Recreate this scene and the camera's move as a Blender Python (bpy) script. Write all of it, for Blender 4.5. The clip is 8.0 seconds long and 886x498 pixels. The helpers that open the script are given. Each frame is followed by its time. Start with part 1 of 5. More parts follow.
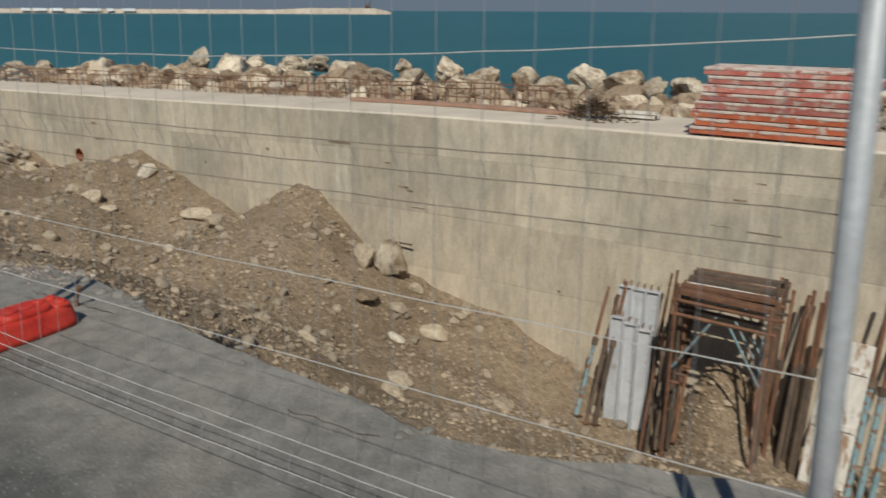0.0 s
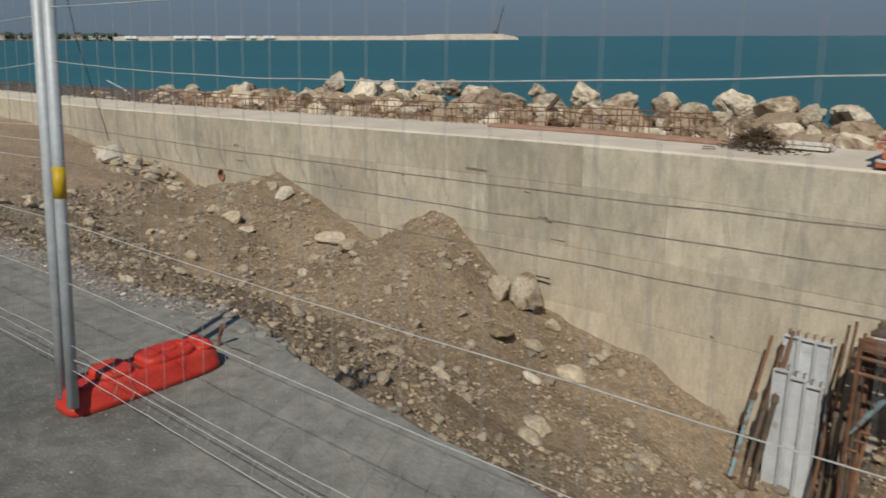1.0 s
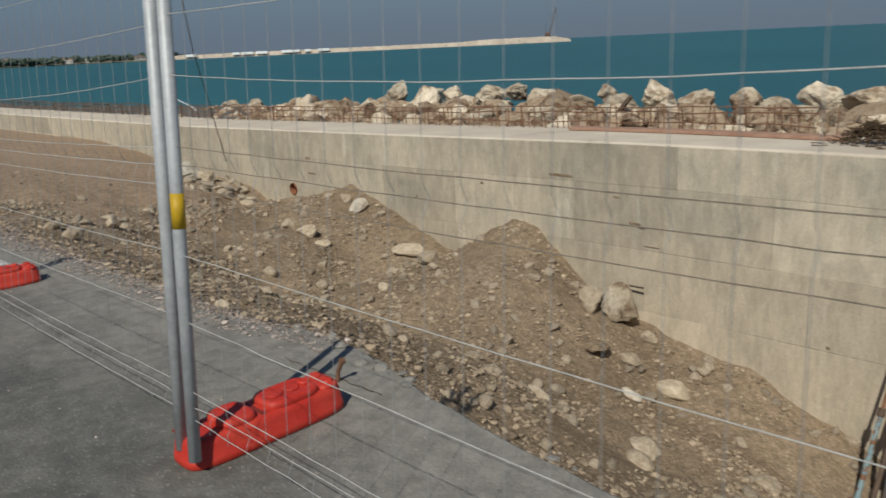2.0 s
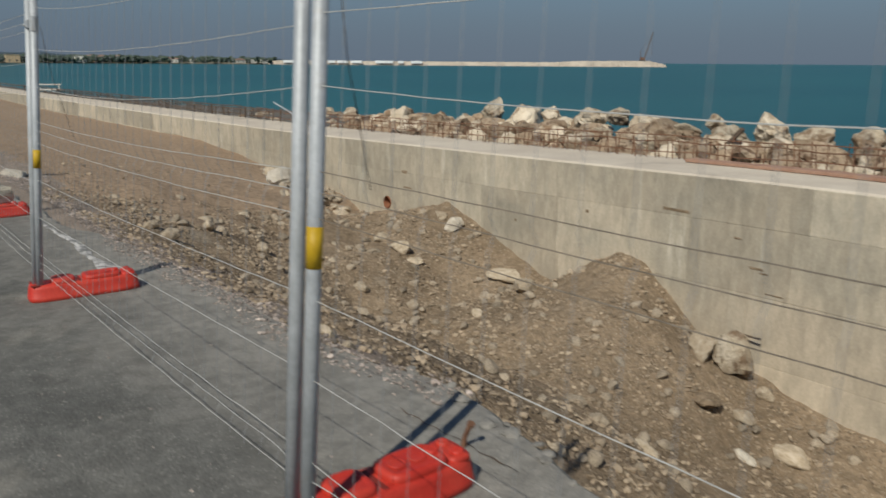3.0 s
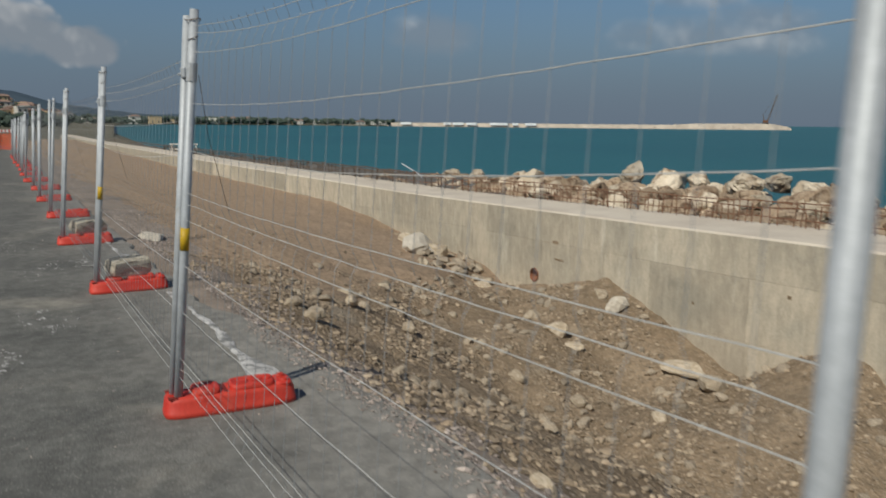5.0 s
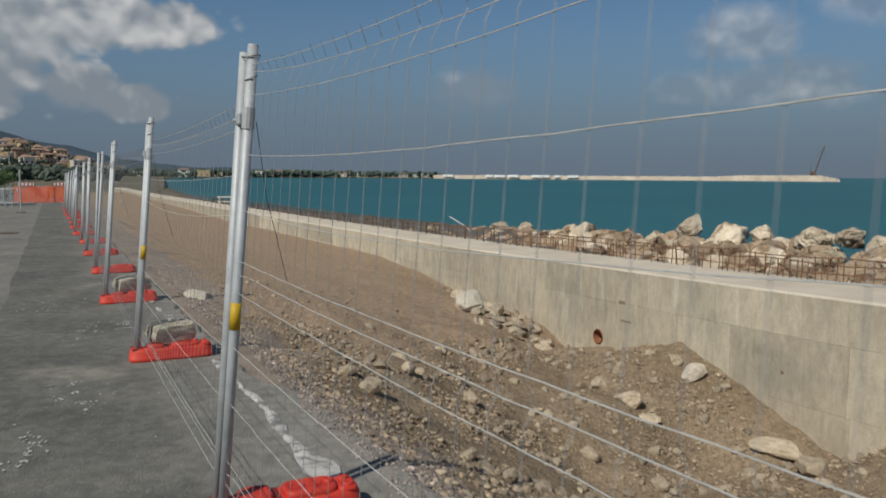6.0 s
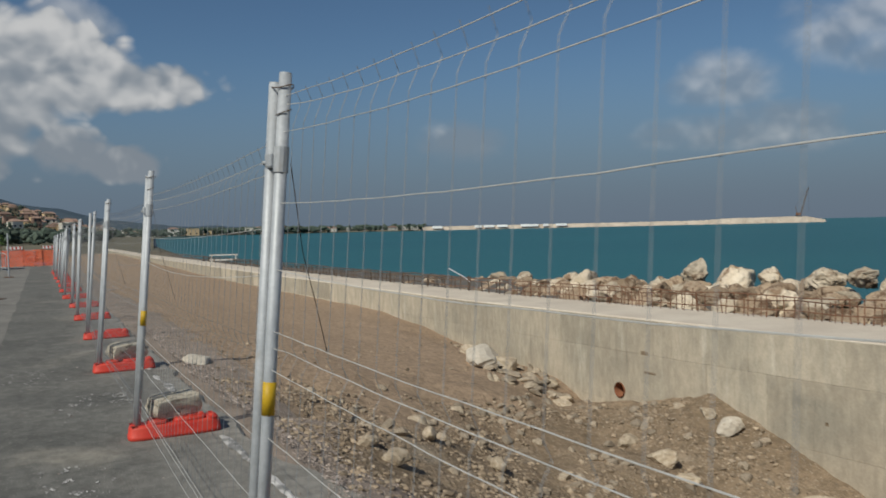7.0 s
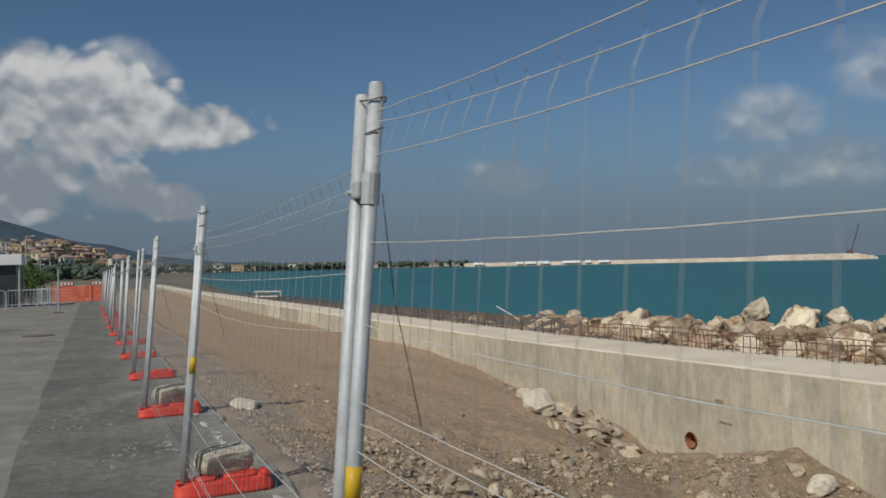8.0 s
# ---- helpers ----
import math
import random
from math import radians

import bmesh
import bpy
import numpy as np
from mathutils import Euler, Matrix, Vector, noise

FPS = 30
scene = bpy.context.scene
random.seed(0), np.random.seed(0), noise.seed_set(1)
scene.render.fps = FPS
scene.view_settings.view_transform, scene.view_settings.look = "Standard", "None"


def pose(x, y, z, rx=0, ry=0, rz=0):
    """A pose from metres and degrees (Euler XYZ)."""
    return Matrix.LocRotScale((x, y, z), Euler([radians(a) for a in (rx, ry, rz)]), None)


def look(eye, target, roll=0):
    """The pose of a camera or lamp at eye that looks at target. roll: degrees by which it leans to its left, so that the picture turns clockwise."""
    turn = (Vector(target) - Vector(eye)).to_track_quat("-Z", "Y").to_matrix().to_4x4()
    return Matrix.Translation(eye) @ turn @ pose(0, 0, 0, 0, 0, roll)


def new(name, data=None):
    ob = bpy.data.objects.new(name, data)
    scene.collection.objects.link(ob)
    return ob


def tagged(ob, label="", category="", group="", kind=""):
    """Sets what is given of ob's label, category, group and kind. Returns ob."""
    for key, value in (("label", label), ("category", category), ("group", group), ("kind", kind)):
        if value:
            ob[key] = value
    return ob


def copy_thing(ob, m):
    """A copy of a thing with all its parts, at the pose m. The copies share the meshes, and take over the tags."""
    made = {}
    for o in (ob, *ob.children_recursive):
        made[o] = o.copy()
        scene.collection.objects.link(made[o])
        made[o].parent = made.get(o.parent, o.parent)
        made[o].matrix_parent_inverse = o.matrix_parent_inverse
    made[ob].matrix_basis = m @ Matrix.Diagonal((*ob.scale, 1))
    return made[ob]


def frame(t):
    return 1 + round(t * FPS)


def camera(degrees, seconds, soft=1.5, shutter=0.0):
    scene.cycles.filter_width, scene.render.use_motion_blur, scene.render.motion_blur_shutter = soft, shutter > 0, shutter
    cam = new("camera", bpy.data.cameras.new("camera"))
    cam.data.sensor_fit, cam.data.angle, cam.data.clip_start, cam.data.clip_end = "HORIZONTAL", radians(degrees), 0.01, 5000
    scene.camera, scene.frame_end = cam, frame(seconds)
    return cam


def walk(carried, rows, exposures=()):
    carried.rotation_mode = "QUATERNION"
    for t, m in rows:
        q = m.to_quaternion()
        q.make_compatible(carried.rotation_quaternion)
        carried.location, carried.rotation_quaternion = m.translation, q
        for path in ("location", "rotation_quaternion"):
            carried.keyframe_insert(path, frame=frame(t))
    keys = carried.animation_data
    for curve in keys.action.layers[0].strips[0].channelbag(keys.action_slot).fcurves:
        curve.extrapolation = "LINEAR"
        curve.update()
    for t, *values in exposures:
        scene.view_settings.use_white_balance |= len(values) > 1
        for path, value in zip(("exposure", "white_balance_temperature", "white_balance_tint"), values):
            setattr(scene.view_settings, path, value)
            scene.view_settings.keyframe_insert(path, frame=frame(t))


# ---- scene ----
cam = camera(59.0, 8.0, soft=1.6, shutter=0.5)
PATH = [
    (0, (-0.069, 0.054, 1.522), (-1.114, 1.656, 0.939), 0.3),
    (0.5, (-0.277, 0.178, 1.52), (-1.453, 1.701, 0.973), -0.9),
    (1, (-0.521, 0.284, 1.499), (-1.816, 1.715, 0.973), -0.1),
    (1.5, (-0.799, 0.313, 1.484), (-2.143, 1.705, 0.978), -0.7),
    (1.7, (-0.898, 0.311, 1.47), (-2.26, 1.684, 0.962), -2.0),
    (2.8, (-1.406, 0.432, 1.495), (-2.92, 1.642, 1.003), -0.2),
    (3, (-1.554, 0.438, 1.479), (-3.091, 1.63, 1.013), 0.4),
    (3.5, (-1.912, 0.438, 1.48), (-3.5, 1.566, 1.027), -0.9),
    (4, (-2.269, 0.513, 1.453), (-3.897, 1.593, 1.021), -0.9),
    (4.5, (-2.592, 0.6, 1.455), (-4.281, 1.589, 1.044), -0.6),
    (4.7, (-2.72, 0.603, 1.45), (-4.416, 1.597, 1.082), 0.2),
    (5.8, (-3.518, 0.742, 1.478), (-5.297, 1.629, 1.26), 0.0),
    (6, (-3.64, 0.747, 1.461), (-5.421, 1.637, 1.272), 0.4),
    (6.5, (-3.922, 0.717, 1.466), (-5.686, 1.655, 1.379), -0.8),
    (7, (-4.232, 0.733, 1.445), (-6.009, 1.649, 1.387), -1.3),
    (7.5, (-4.505, 0.783, 1.466), (-6.322, 1.62, 1.463), -1.3),
    (8, (-4.794, 0.763, 1.473), (-6.616, 1.587, 1.51), -1.2),
]

walk(cam, [(t, look(eye, target, roll)) for t, eye, target, roll in PATH])

# ---- world, sun and exposure ----
SUN_AZ, SUN_EL = 208.0, 45.0      # compass degrees from +y towards -x; height over the horizon
scene.view_settings.exposure = -0.12
to_sun = Vector((0.47 * math.cos(radians(SUN_EL)), -0.883 * math.cos(radians(SUN_EL)), math.sin(radians(SUN_EL))))
sun = new("sun", bpy.data.lights.new("sun", "SUN"))
sun.data.energy, sun.data.angle, sun.data.color = 4.0, radians(0.53), (1.0, 0.965, 0.86)
sun.matrix_world = look(to_sun * 50, (0, 0, 0))


def link(nt, a, b):
    nt.links.new(a, b)


def math_node(nt, op, a, b=None, c=None):
    n = nt.nodes.new("ShaderNodeMath")
    n.operation = op
    for i, v in enumerate((a, b, c)):
        if v is None:
            continue
        if isinstance(v, (int, float)):
            n.inputs[i].default_value = v
        else:
            nt.links.new(v, n.inputs[i])
    return n.outputs[0]


def mix_color(nt, fac, a, b, blend="MIX"):
    n = nt.nodes.new("ShaderNodeMix")
    n.data_type, n.blend_type = "RGBA", blend
    for sock, v in ((n.inputs[0], fac), (n.inputs[6], a), (n.inputs[7], b)):
        if isinstance(v, (int, float)):
            sock.default_value = v
        elif isinstance(v, tuple):
            sock.default_value = (*v, 1)
        else:
            nt.links.new(v, sock)
    return n.outputs[2]


def ramp(nt, fac, lo, hi, smooth=True):
    n = nt.nodes.new("ShaderNodeMapRange")
    n.interpolation_type = "SMOOTHSTEP" if smooth else "LINEAR"
    nt.links.new(fac, n.inputs[0])
    n.inputs[1].default_value, n.inputs[2].default_value = lo, hi
    return n.outputs[0]


def noise_node(nt, vec, scale, detail=4.0, rough=0.55, distort=0.0):
    n = nt.nodes.new("ShaderNodeTexNoise")
    n.inputs["Scale"].default_value, n.inputs["Detail"].default_value = scale, detail
    n.inputs["Roughness"].default_value, n.inputs["Distortion"].default_value = rough, distort
    if vec is not None:
        nt.links.new(vec, n.inputs["Vector"])
    return n.outputs["Fac"]


def stretch(nt, vec, sx, sy, sz):
    n = nt.nodes.new("ShaderNodeMapping")
    n.inputs["Scale"].default_value = (sx, sy, sz)
    nt.links.new(vec, n.inputs["Vector"])
    return n.outputs[0]


world = bpy.data.worlds.new("sky")
scene.world = world
world.use_nodes = True
wt_ = world.node_tree
wt_.nodes.clear()
sky = wt_.nodes.new("ShaderNodeTexSky")
sky.sky_type, sky.sun_disc = "NISHITA", False
sky.sun_elevation, sky.sun_rotation = radians(SUN_EL), math.atan2(0.47, -0.883)
sky.air_density, sky.dust_density, sky.ozone_density, sky.altitude = 1.0, 0.35, 2.0, 0.0
tc = wt_.nodes.new("ShaderNodeTexCoord").outputs["Generated"]
sep = wt_.nodes.new("ShaderNodeSeparateXYZ")
link(wt_, tc, sep.inputs[0])
yaw = math_node(wt_, "MULTIPLY", math_node(wt_, "ARCTAN2", math_node(wt_, "MULTIPLY", sep.outputs[0], -1.0), sep.outputs[1]), 57.2958)
elev = math_node(wt_, "MULTIPLY", math_node(wt_, "ARCSINE", sep.outputs[2]), 57.2958)
big, faint = None, None
# cumulus banks: yaw, height, half width, half height (degrees)
for u0, v0, a, b in ((94, 10.6, 11.5, 4.1), (87.4, 13.3, 3.0, 2.2), (84.5, 9.6, 6.2, 2.1), (97, 7.0, 10, 3.8), (88.0, 5.7, 3.0, 1.9), (84.6, 4.7, 2.8, 1.4), (61, 6.2, 3.6, 1.7), (43, 9.3, 4.0, 2.2),
                     (40, 6.2, 8, 1.8), (33, 12, 6, 3.2), (120, 14, 14, 6), (8, 12, 12, 4), (-60, 15, 20, 5), (170, 12, 20, 5)):
    du = math_node(wt_, "DIVIDE", math_node(wt_, "SUBTRACT", yaw, u0), a)
    dv = math_node(wt_, "DIVIDE", math_node(wt_, "SUBTRACT", elev, v0), b)
    d = math_node(wt_, "SUBTRACT", 1.0, math_node(wt_, "ADD", math_node(wt_, "MULTIPLY", du, du), math_node(wt_, "MULTIPLY", dv, dv)))
    d = math_node(wt_, "MAXIMUM", d, -1.5)
    if a > 9 or u0 in (88.3, 84.5, 88.0, 84.6):
        big = d if big is None else math_node(wt_, "MAXIMUM", big, d)
    else:
        faint = d if faint is None else math_node(wt_, "MAXIMUM", faint, d)


def billow(lift):
    """Rounded cauliflower heads at three sizes; lift shifts them upwards."""
    n = wt_.nodes.new("ShaderNodeMapping")
    n.inputs["Location"].default_value, n.inputs["Scale"].default_value = (0, 0, -lift), (1, 1, 1.15)
    link(wt_, tc, n.inputs["Vector"])
    warp = wt_.nodes.new("ShaderNodeTexNoise")
    warp.inputs["Scale"].default_value, warp.inputs["Detail"].default_value = 9.0, 3.0
    link(wt_, n.outputs[0], warp.inputs["Vector"])
    add = wt_.nodes.new("ShaderNodeVectorMath")
    add.operation = "MULTIPLY_ADD"
    link(wt_, warp.outputs["Color"], add.inputs[0])
    add.inputs[1].default_value = (0.075, 0.075, 0.075)
    link(wt_, n.outputs[0], add.inputs[2])
    total = None
    for sc, amp in ((11.0, 0.8), (25.0, 0.62), (58.0, 0.3)):
        vo = wt_.nodes.new("ShaderNodeTexVoronoi")
        vo.feature = "SMOOTH_F1"
        vo.inputs["Scale"].default_value, vo.inputs["Smoothness"].default_value = sc, 0.25
        link(wt_, add.outputs[0], vo.inputs["Vector"])
        h = math_node(wt_, "MULTIPLY", math_node(wt_, "SUBTRACT", 0.45, vo.outputs["Distance"]), amp)
        total = h if total is None else math_node(wt_, "ADD", total, h)
    return total


puff = noise_node(wt_, stretch(wt_, tc, 1, 1, 1.5), 13.0, 7.0, 0.52, 0.25)
lump = noise_node(wt_, stretch(wt_, tc, 1, 1, 1.6), 5.0, 3.0, 0.5)
wisp = math_node(wt_, "ADD", math_node(wt_, "MULTIPLY", math_node(wt_, "SUBTRACT", puff, 0.5), 1.0), math_node(wt_, "MULTIPLY", math_node(wt_, "SUBTRACT", lump, 0.5), 1.0))
head = billow(0.0)
field = math_node(wt_, "ADD", math_node(wt_, "ADD", 0.3, math_node(wt_, "MULTIPLY", big, 1.3)), math_node(wt_, "ADD", math_node(wt_, "MULTIPLY", head, 1.7), wisp))
solid = ramp(wt_, field, -0.05, 0.75)
veil = math_node(wt_, "MULTIPLY", 0.55, ramp(wt_, math_node(wt_, "ADD", math_node(wt_, "MULTIPLY", faint, 0.95), math_node(wt_, "MULTIPLY", wisp, 2.2)), -0.2, 1.05))
alpha = math_node(wt_, "MAXIMUM", solid, veil)
lit = math_node(wt_, "SUBTRACT", head, billow(0.022))
shade = noise_node(wt_, stretch(wt_, tc, 1, 1, 1.3), 7.0, 4.0, 0.5, 0.2)
tone = ramp(wt_, math_node(wt_, "ADD", math_node(wt_, "MULTIPLY", lit, 1.5), math_node(wt_, "ADD", math_node(wt_, "MULTIPLY", shade, 1.6), math_node(wt_, "MULTIPLY", elev, 0.085))), 1.05, 2.5)
cloud = mix_color(wt_, tone, (2.7, 3.1, 3.55), (7.3, 7.3, 7.2))
haze = ramp(wt_, elev, 13.0, 0.5)
tinted = mix_color(wt_, math_node(wt_, "MULTIPLY", haze, 0.9), mix_color(wt_, 1.0, sky.outputs[0], (0.51, 0.63, 0.71), "MULTIPLY"), (1.42, 1.92, 2.7))
bg = wt_.nodes.new("ShaderNodeBackground")
bg.inputs[1].default_value = 0.085
link(wt_, mix_color(wt_, math_node(wt_, "MULTIPLY", alpha, 0.92), tinted, cloud), bg.inputs[0])
link(wt_, bg.outputs[0], wt_.nodes.new("ShaderNodeOutputWorld").inputs[0])


# ---- materials ----
def surface(name, base, second, scale, rough=0.9, bump=0.3, fine=90.0, third=None, third_scale=1.5, third_at=(0.55, 0.7), metal=0.0,
            vary=0.0, spec=0.4, space="Object", squash=(1, 1, 1), streak=None, depth=0.01, speck=None, runs=None, mottle=None, dust=None, splash=None, fade=None):
    """A mottled surface: base and second mix by a coarse noise, third shows in patches; fine grain makes relief."""
    m = bpy.data.materials.new(name)
    m.use_nodes = True
    nt = m.node_tree
    bsdf = nt.nodes["Principled BSDF"]
    if space == "World":
        vec = nt.nodes.new("ShaderNodeNewGeometry").outputs["Position"]
    else:
        vec = nt.nodes.new("ShaderNodeTexCoord").outputs["Object"]
        info = nt.nodes.new("ShaderNodeObjectInfo").outputs["Random"]
        add = nt.nodes.new("ShaderNodeVectorMath")
        add.operation = "ADD"
        comb = nt.nodes.new("ShaderNodeCombineXYZ")
        for i in range(3):
            link(nt, math_node(nt, "MULTIPLY", info, 31.0 + 17 * i), comb.inputs[i])
        link(nt, vec, add.inputs[0])
        link(nt, comb.outputs[0], add.inputs[1])
        vec = add.outputs[0]
    if squash != (1, 1, 1):
        vec = stretch(nt, vec, *squash)
    coarse = noise_node(nt, vec, scale, 5.0, 0.6)
    grain = noise_node(nt, vec, fine, 4.0, 0.6)
    col = mix_color(nt, ramp(nt, coarse, 0.32, 0.68), base, second)
    if third:
        col = mix_color(nt, ramp(nt, noise_node(nt, vec, third_scale, 6.0, 0.65, 0.4), *third_at), col, third)
    if streak:
        run = noise_node(nt, stretch(nt, vec, *streak[1]), streak[2], 5.0, 0.6)
        col = mix_color(nt, ramp(nt, run, streak[3], streak[4]), col, streak[0])
    if runs:
        run = noise_node(nt, stretch(nt, vec, *runs[1]), runs[2], 5.0, 0.65)
        col = mix_color(nt, math_node(nt, "MULTIPLY", ramp(nt, run, runs[3], runs[4]), runs[5]), col, runs[0])
    if speck:
        vo = nt.nodes.new("ShaderNodeTexVoronoi")
        vo.inputs["Scale"].default_value = speck[0]
        link(nt, vec, vo.inputs["Vector"])
        cell = nt.nodes.new("ShaderNodeSeparateColor")
        link(nt, vo.outputs["Color"], cell.inputs[0])
        spot = math_node(nt, "MULTIPLY", ramp(nt, vo.outputs["Distance"], 0.42, 0.28), ramp(nt, cell.outputs[0], 0.62, 0.95))
        col = mix_color(nt, math_node(nt, "MULTIPLY", spot, 0.75), col, speck[1])
    if dust:
        across = nt.nodes.new("ShaderNodeSeparateXYZ")
        link(nt, vec, across.inputs[0])
        band = math_node(nt, "ADD", across.outputs[1], math_node(nt, "MULTIPLY", math_node(nt, "SUBTRACT", noise_node(nt, vec, 1.6, 5.0, 0.6), 0.5), 1.6))
        col = mix_color(nt, math_node(nt, "MULTIPLY", ramp(nt, band, dust[0], dust[1]), dust[3]), col, dust[2])
    if fade:
        along = nt.nodes.new("ShaderNodeSeparateXYZ")
        link(nt, vec, along.inputs[0])
        reach = math_node(nt, "ADD", math_node(nt, "MULTIPLY", along.outputs[0], -1.0), math_node(nt, "MULTIPLY", along.outputs[1], -0.3))
        reach = math_node(nt, "ADD", reach, math_node(nt, "MULTIPLY", math_node(nt, "SUBTRACT", noise_node(nt, vec, 0.8, 5.0, 0.65), 0.5), 5.0))
        col = mix_color(nt, math_node(nt, "MULTIPLY", ramp(nt, reach, fade[0], fade[1]), fade[3]), col, fade[2])
    if splash:
        height = nt.nodes.new("ShaderNodeSeparateXYZ")
        link(nt, vec, height.inputs[0])
        line = math_node(nt, "ADD", height.outputs[2], math_node(nt, "MULTIPLY", math_node(nt, "SUBTRACT", noise_node(nt, vec, 0.9, 6.0, 0.65), 0.5), 1.8))
        col = mix_color(nt, math_node(nt, "MULTIPLY", ramp(nt, line, splash[0], splash[1]), splash[3]), col, splash[2])
    tint = math_node(nt, "ADD", 0.78, math_node(nt, "MULTIPLY", grain, 0.44))
    if mottle:
        tint = math_node(nt, "MULTIPLY", tint, math_node(nt, "ADD", 1.0 - mottle[1], math_node(nt, "MULTIPLY", ramp(nt, noise_node(nt, stretch(nt, vec, *mottle[2]) if len(mottle) > 2 else vec, mottle[0], 6.0, 0.65, 0.3), 0.3, 0.7), 2 * mottle[1])))
    if vary:
        rnd = nt.nodes.new("ShaderNodeObjectInfo").outputs["Random"]
        isl = nt.nodes.new("ShaderNodeNewGeometry").outputs["Random Per Island"]
        both = math_node(nt, "FRACT", math_node(nt, "ADD", rnd, isl))
        tint = math_node(nt, "MULTIPLY", tint, math_node(nt, "ADD", 1.0 - vary, math_node(nt, "MULTIPLY", both, 2 * vary)))
    grey = nt.nodes.new("ShaderNodeCombineColor")
    for i in range(3):
        link(nt, tint, grey.inputs[i])
    link(nt, mix_color(nt, 1.0, col, grey.outputs[0], "MULTIPLY"), bsdf.inputs["Base Color"])
    bsdf.inputs["Metallic"].default_value = metal
    bsdf.inputs["Specular IOR Level"].default_value = spec
    link(nt, math_node(nt, "ADD", rough - 0.12, math_node(nt, "MULTIPLY", coarse, 0.24)), bsdf.inputs["Roughness"])
    if bump:
        b = nt.nodes.new("ShaderNodeBump")
        b.inputs["Strength"].default_value, b.inputs["Distance"].default_value = bump, depth
        link(nt, math_node(nt, "ADD", grain, math_node(nt, "MULTIPLY", coarse, 0.7)), b.inputs["Height"])
        link(nt, b.outputs[0], bsdf.inputs["Normal"])
    return m


ASPHALT = surface("dark asphalt", (0.104, 0.102, 0.093), (0.146, 0.142, 0.128), 1.1, 0.94, 0.5, 75, (0.26, 0.24, 0.20), 0.6, (0.53, 0.75), spec=0.2, space="World", depth=0.012, speck=(75, (0.26, 0.25, 0.22)), mottle=(9.0, 0.2), dust=(0.9, 2.3, (0.29, 0.27, 0.236), 0.7))
OLD_ASPHALT = surface("worn asphalt", (0.158, 0.15, 0.135), (0.21, 0.20, 0.178), 0.6, 0.95, 0.5, 80, (0.12, 0.113, 0.10), 0.35, (0.57, 0.66), spec=0.2, space="World", depth=0.01, speck=(80, (0.30, 0.28, 0.24)), mottle=(3.0, 0.14))
LUMP = surface("old grey concrete", (0.40, 0.35, 0.27), (0.49, 0.44, 0.35), 6, 0.92, 0.6, 40, (0.17, 0.155, 0.12), 5, (0.52, 0.66), spec=0.2)
SOIL = surface("gravelly soil", (0.217, 0.160, 0.104), (0.298, 0.223, 0.148), 0.7, 0.97, 1.0, 30, (0.315, 0.255, 0.185), 0.9, (0.56, 0.72), spec=0.15, space="World", depth=0.035, speck=(46, (0.47, 0.40, 0.31)), mottle=(11.0, 0.24), fade=(9.6, 12.6, (0.352, 0.254, 0.172), 0.9))
PEBBLE = surface("river pebbles", (0.245, 0.185, 0.125), (0.37, 0.295, 0.21), 6, 0.9, 0.3, 70, vary=0.42, spec=0.2, space="World")
PEBBLE_STONE = surface("loose cobbles", (0.25, 0.20, 0.145), (0.40, 0.335, 0.25), 9, 0.92, 0.5, 60, (0.19, 0.15, 0.11), 8, (0.55, 0.7), vary=0.3, spec=0.2)
CRUSHED = surface("crushed pale gravel", (0.295, 0.24, 0.20), (0.43, 0.362, 0.31), 6, 0.93, 0.4, 70, vary=0.5, spec=0.2, space="World")
GRAVEL_BED = surface("pinkish gravel bed", (0.25, 0.20, 0.158), (0.325, 0.263, 0.212), 2.5, 0.96, 1.0, 45, (0.20, 0.16, 0.128), 1.2, (0.55, 0.7), spec=0.15, space="World", depth=0.02, speck=(48, (0.40, 0.335, 0.29)))
WHITE_STONE = surface("white limestone", (0.52, 0.455, 0.36), (0.62, 0.56, 0.46), 5, 0.9, 0.5, 40, (0.36, 0.28, 0.19), 4, (0.58, 0.72), spec=0.25)
STONE = surface("pale limestone", (0.36, 0.285, 0.195), (0.50, 0.42, 0.315), 5, 0.9, 0.5, 40, (0.27, 0.2, 0.13), 4, (0.55, 0.7), vary=0.18, spec=0.25)
ROCK = surface("breakwater limestone", (0.50, 0.41, 0.295), (0.64, 0.555, 0.43), 1.6, 0.92, 0.9, 14, (0.24, 0.165, 0.105), 1.5, (0.48, 0.64), vary=0.22, spec=0.2, depth=0.05)
CONCRETE = surface("cast concrete wall", (0.385, 0.343, 0.266), (0.475, 0.412, 0.314), 1.1, 0.9, 0.3, 45, (0.345, 0.315, 0.25), 0.8, (0.52, 0.74), vary=0.17, spec=0.25,
                   streak=((0.54, 0.50, 0.41), (2.6, 1, 0.3), 2.0, 0.55, 0.80), space="World", runs=((0.22, 0.20, 0.165), (4.5, 1, 0.22), 2.2, 0.55, 0.78, 0.6), mottle=(5.5, 0.13, (1.7, 1, 0.6)), splash=(-0.7, -1.35, (0.50, 0.415, 0.31), 0.42))
DECK = surface("pale concrete top", (0.53, 0.455, 0.365), (0.62, 0.545, 0.44), 1.2, 0.9, 0.25, 60, (0.42, 0.36, 0.29), 0.8, (0.6, 0.74), spec=0.25, space="World")
STEEL = surface("galvanised steel", (0.36, 0.378, 0.388), (0.45, 0.468, 0.478), 9, 0.55, 0.12, 60, (0.38, 0.365, 0.335), 7, (0.58, 0.74), metal=0.2, depth=0.002)
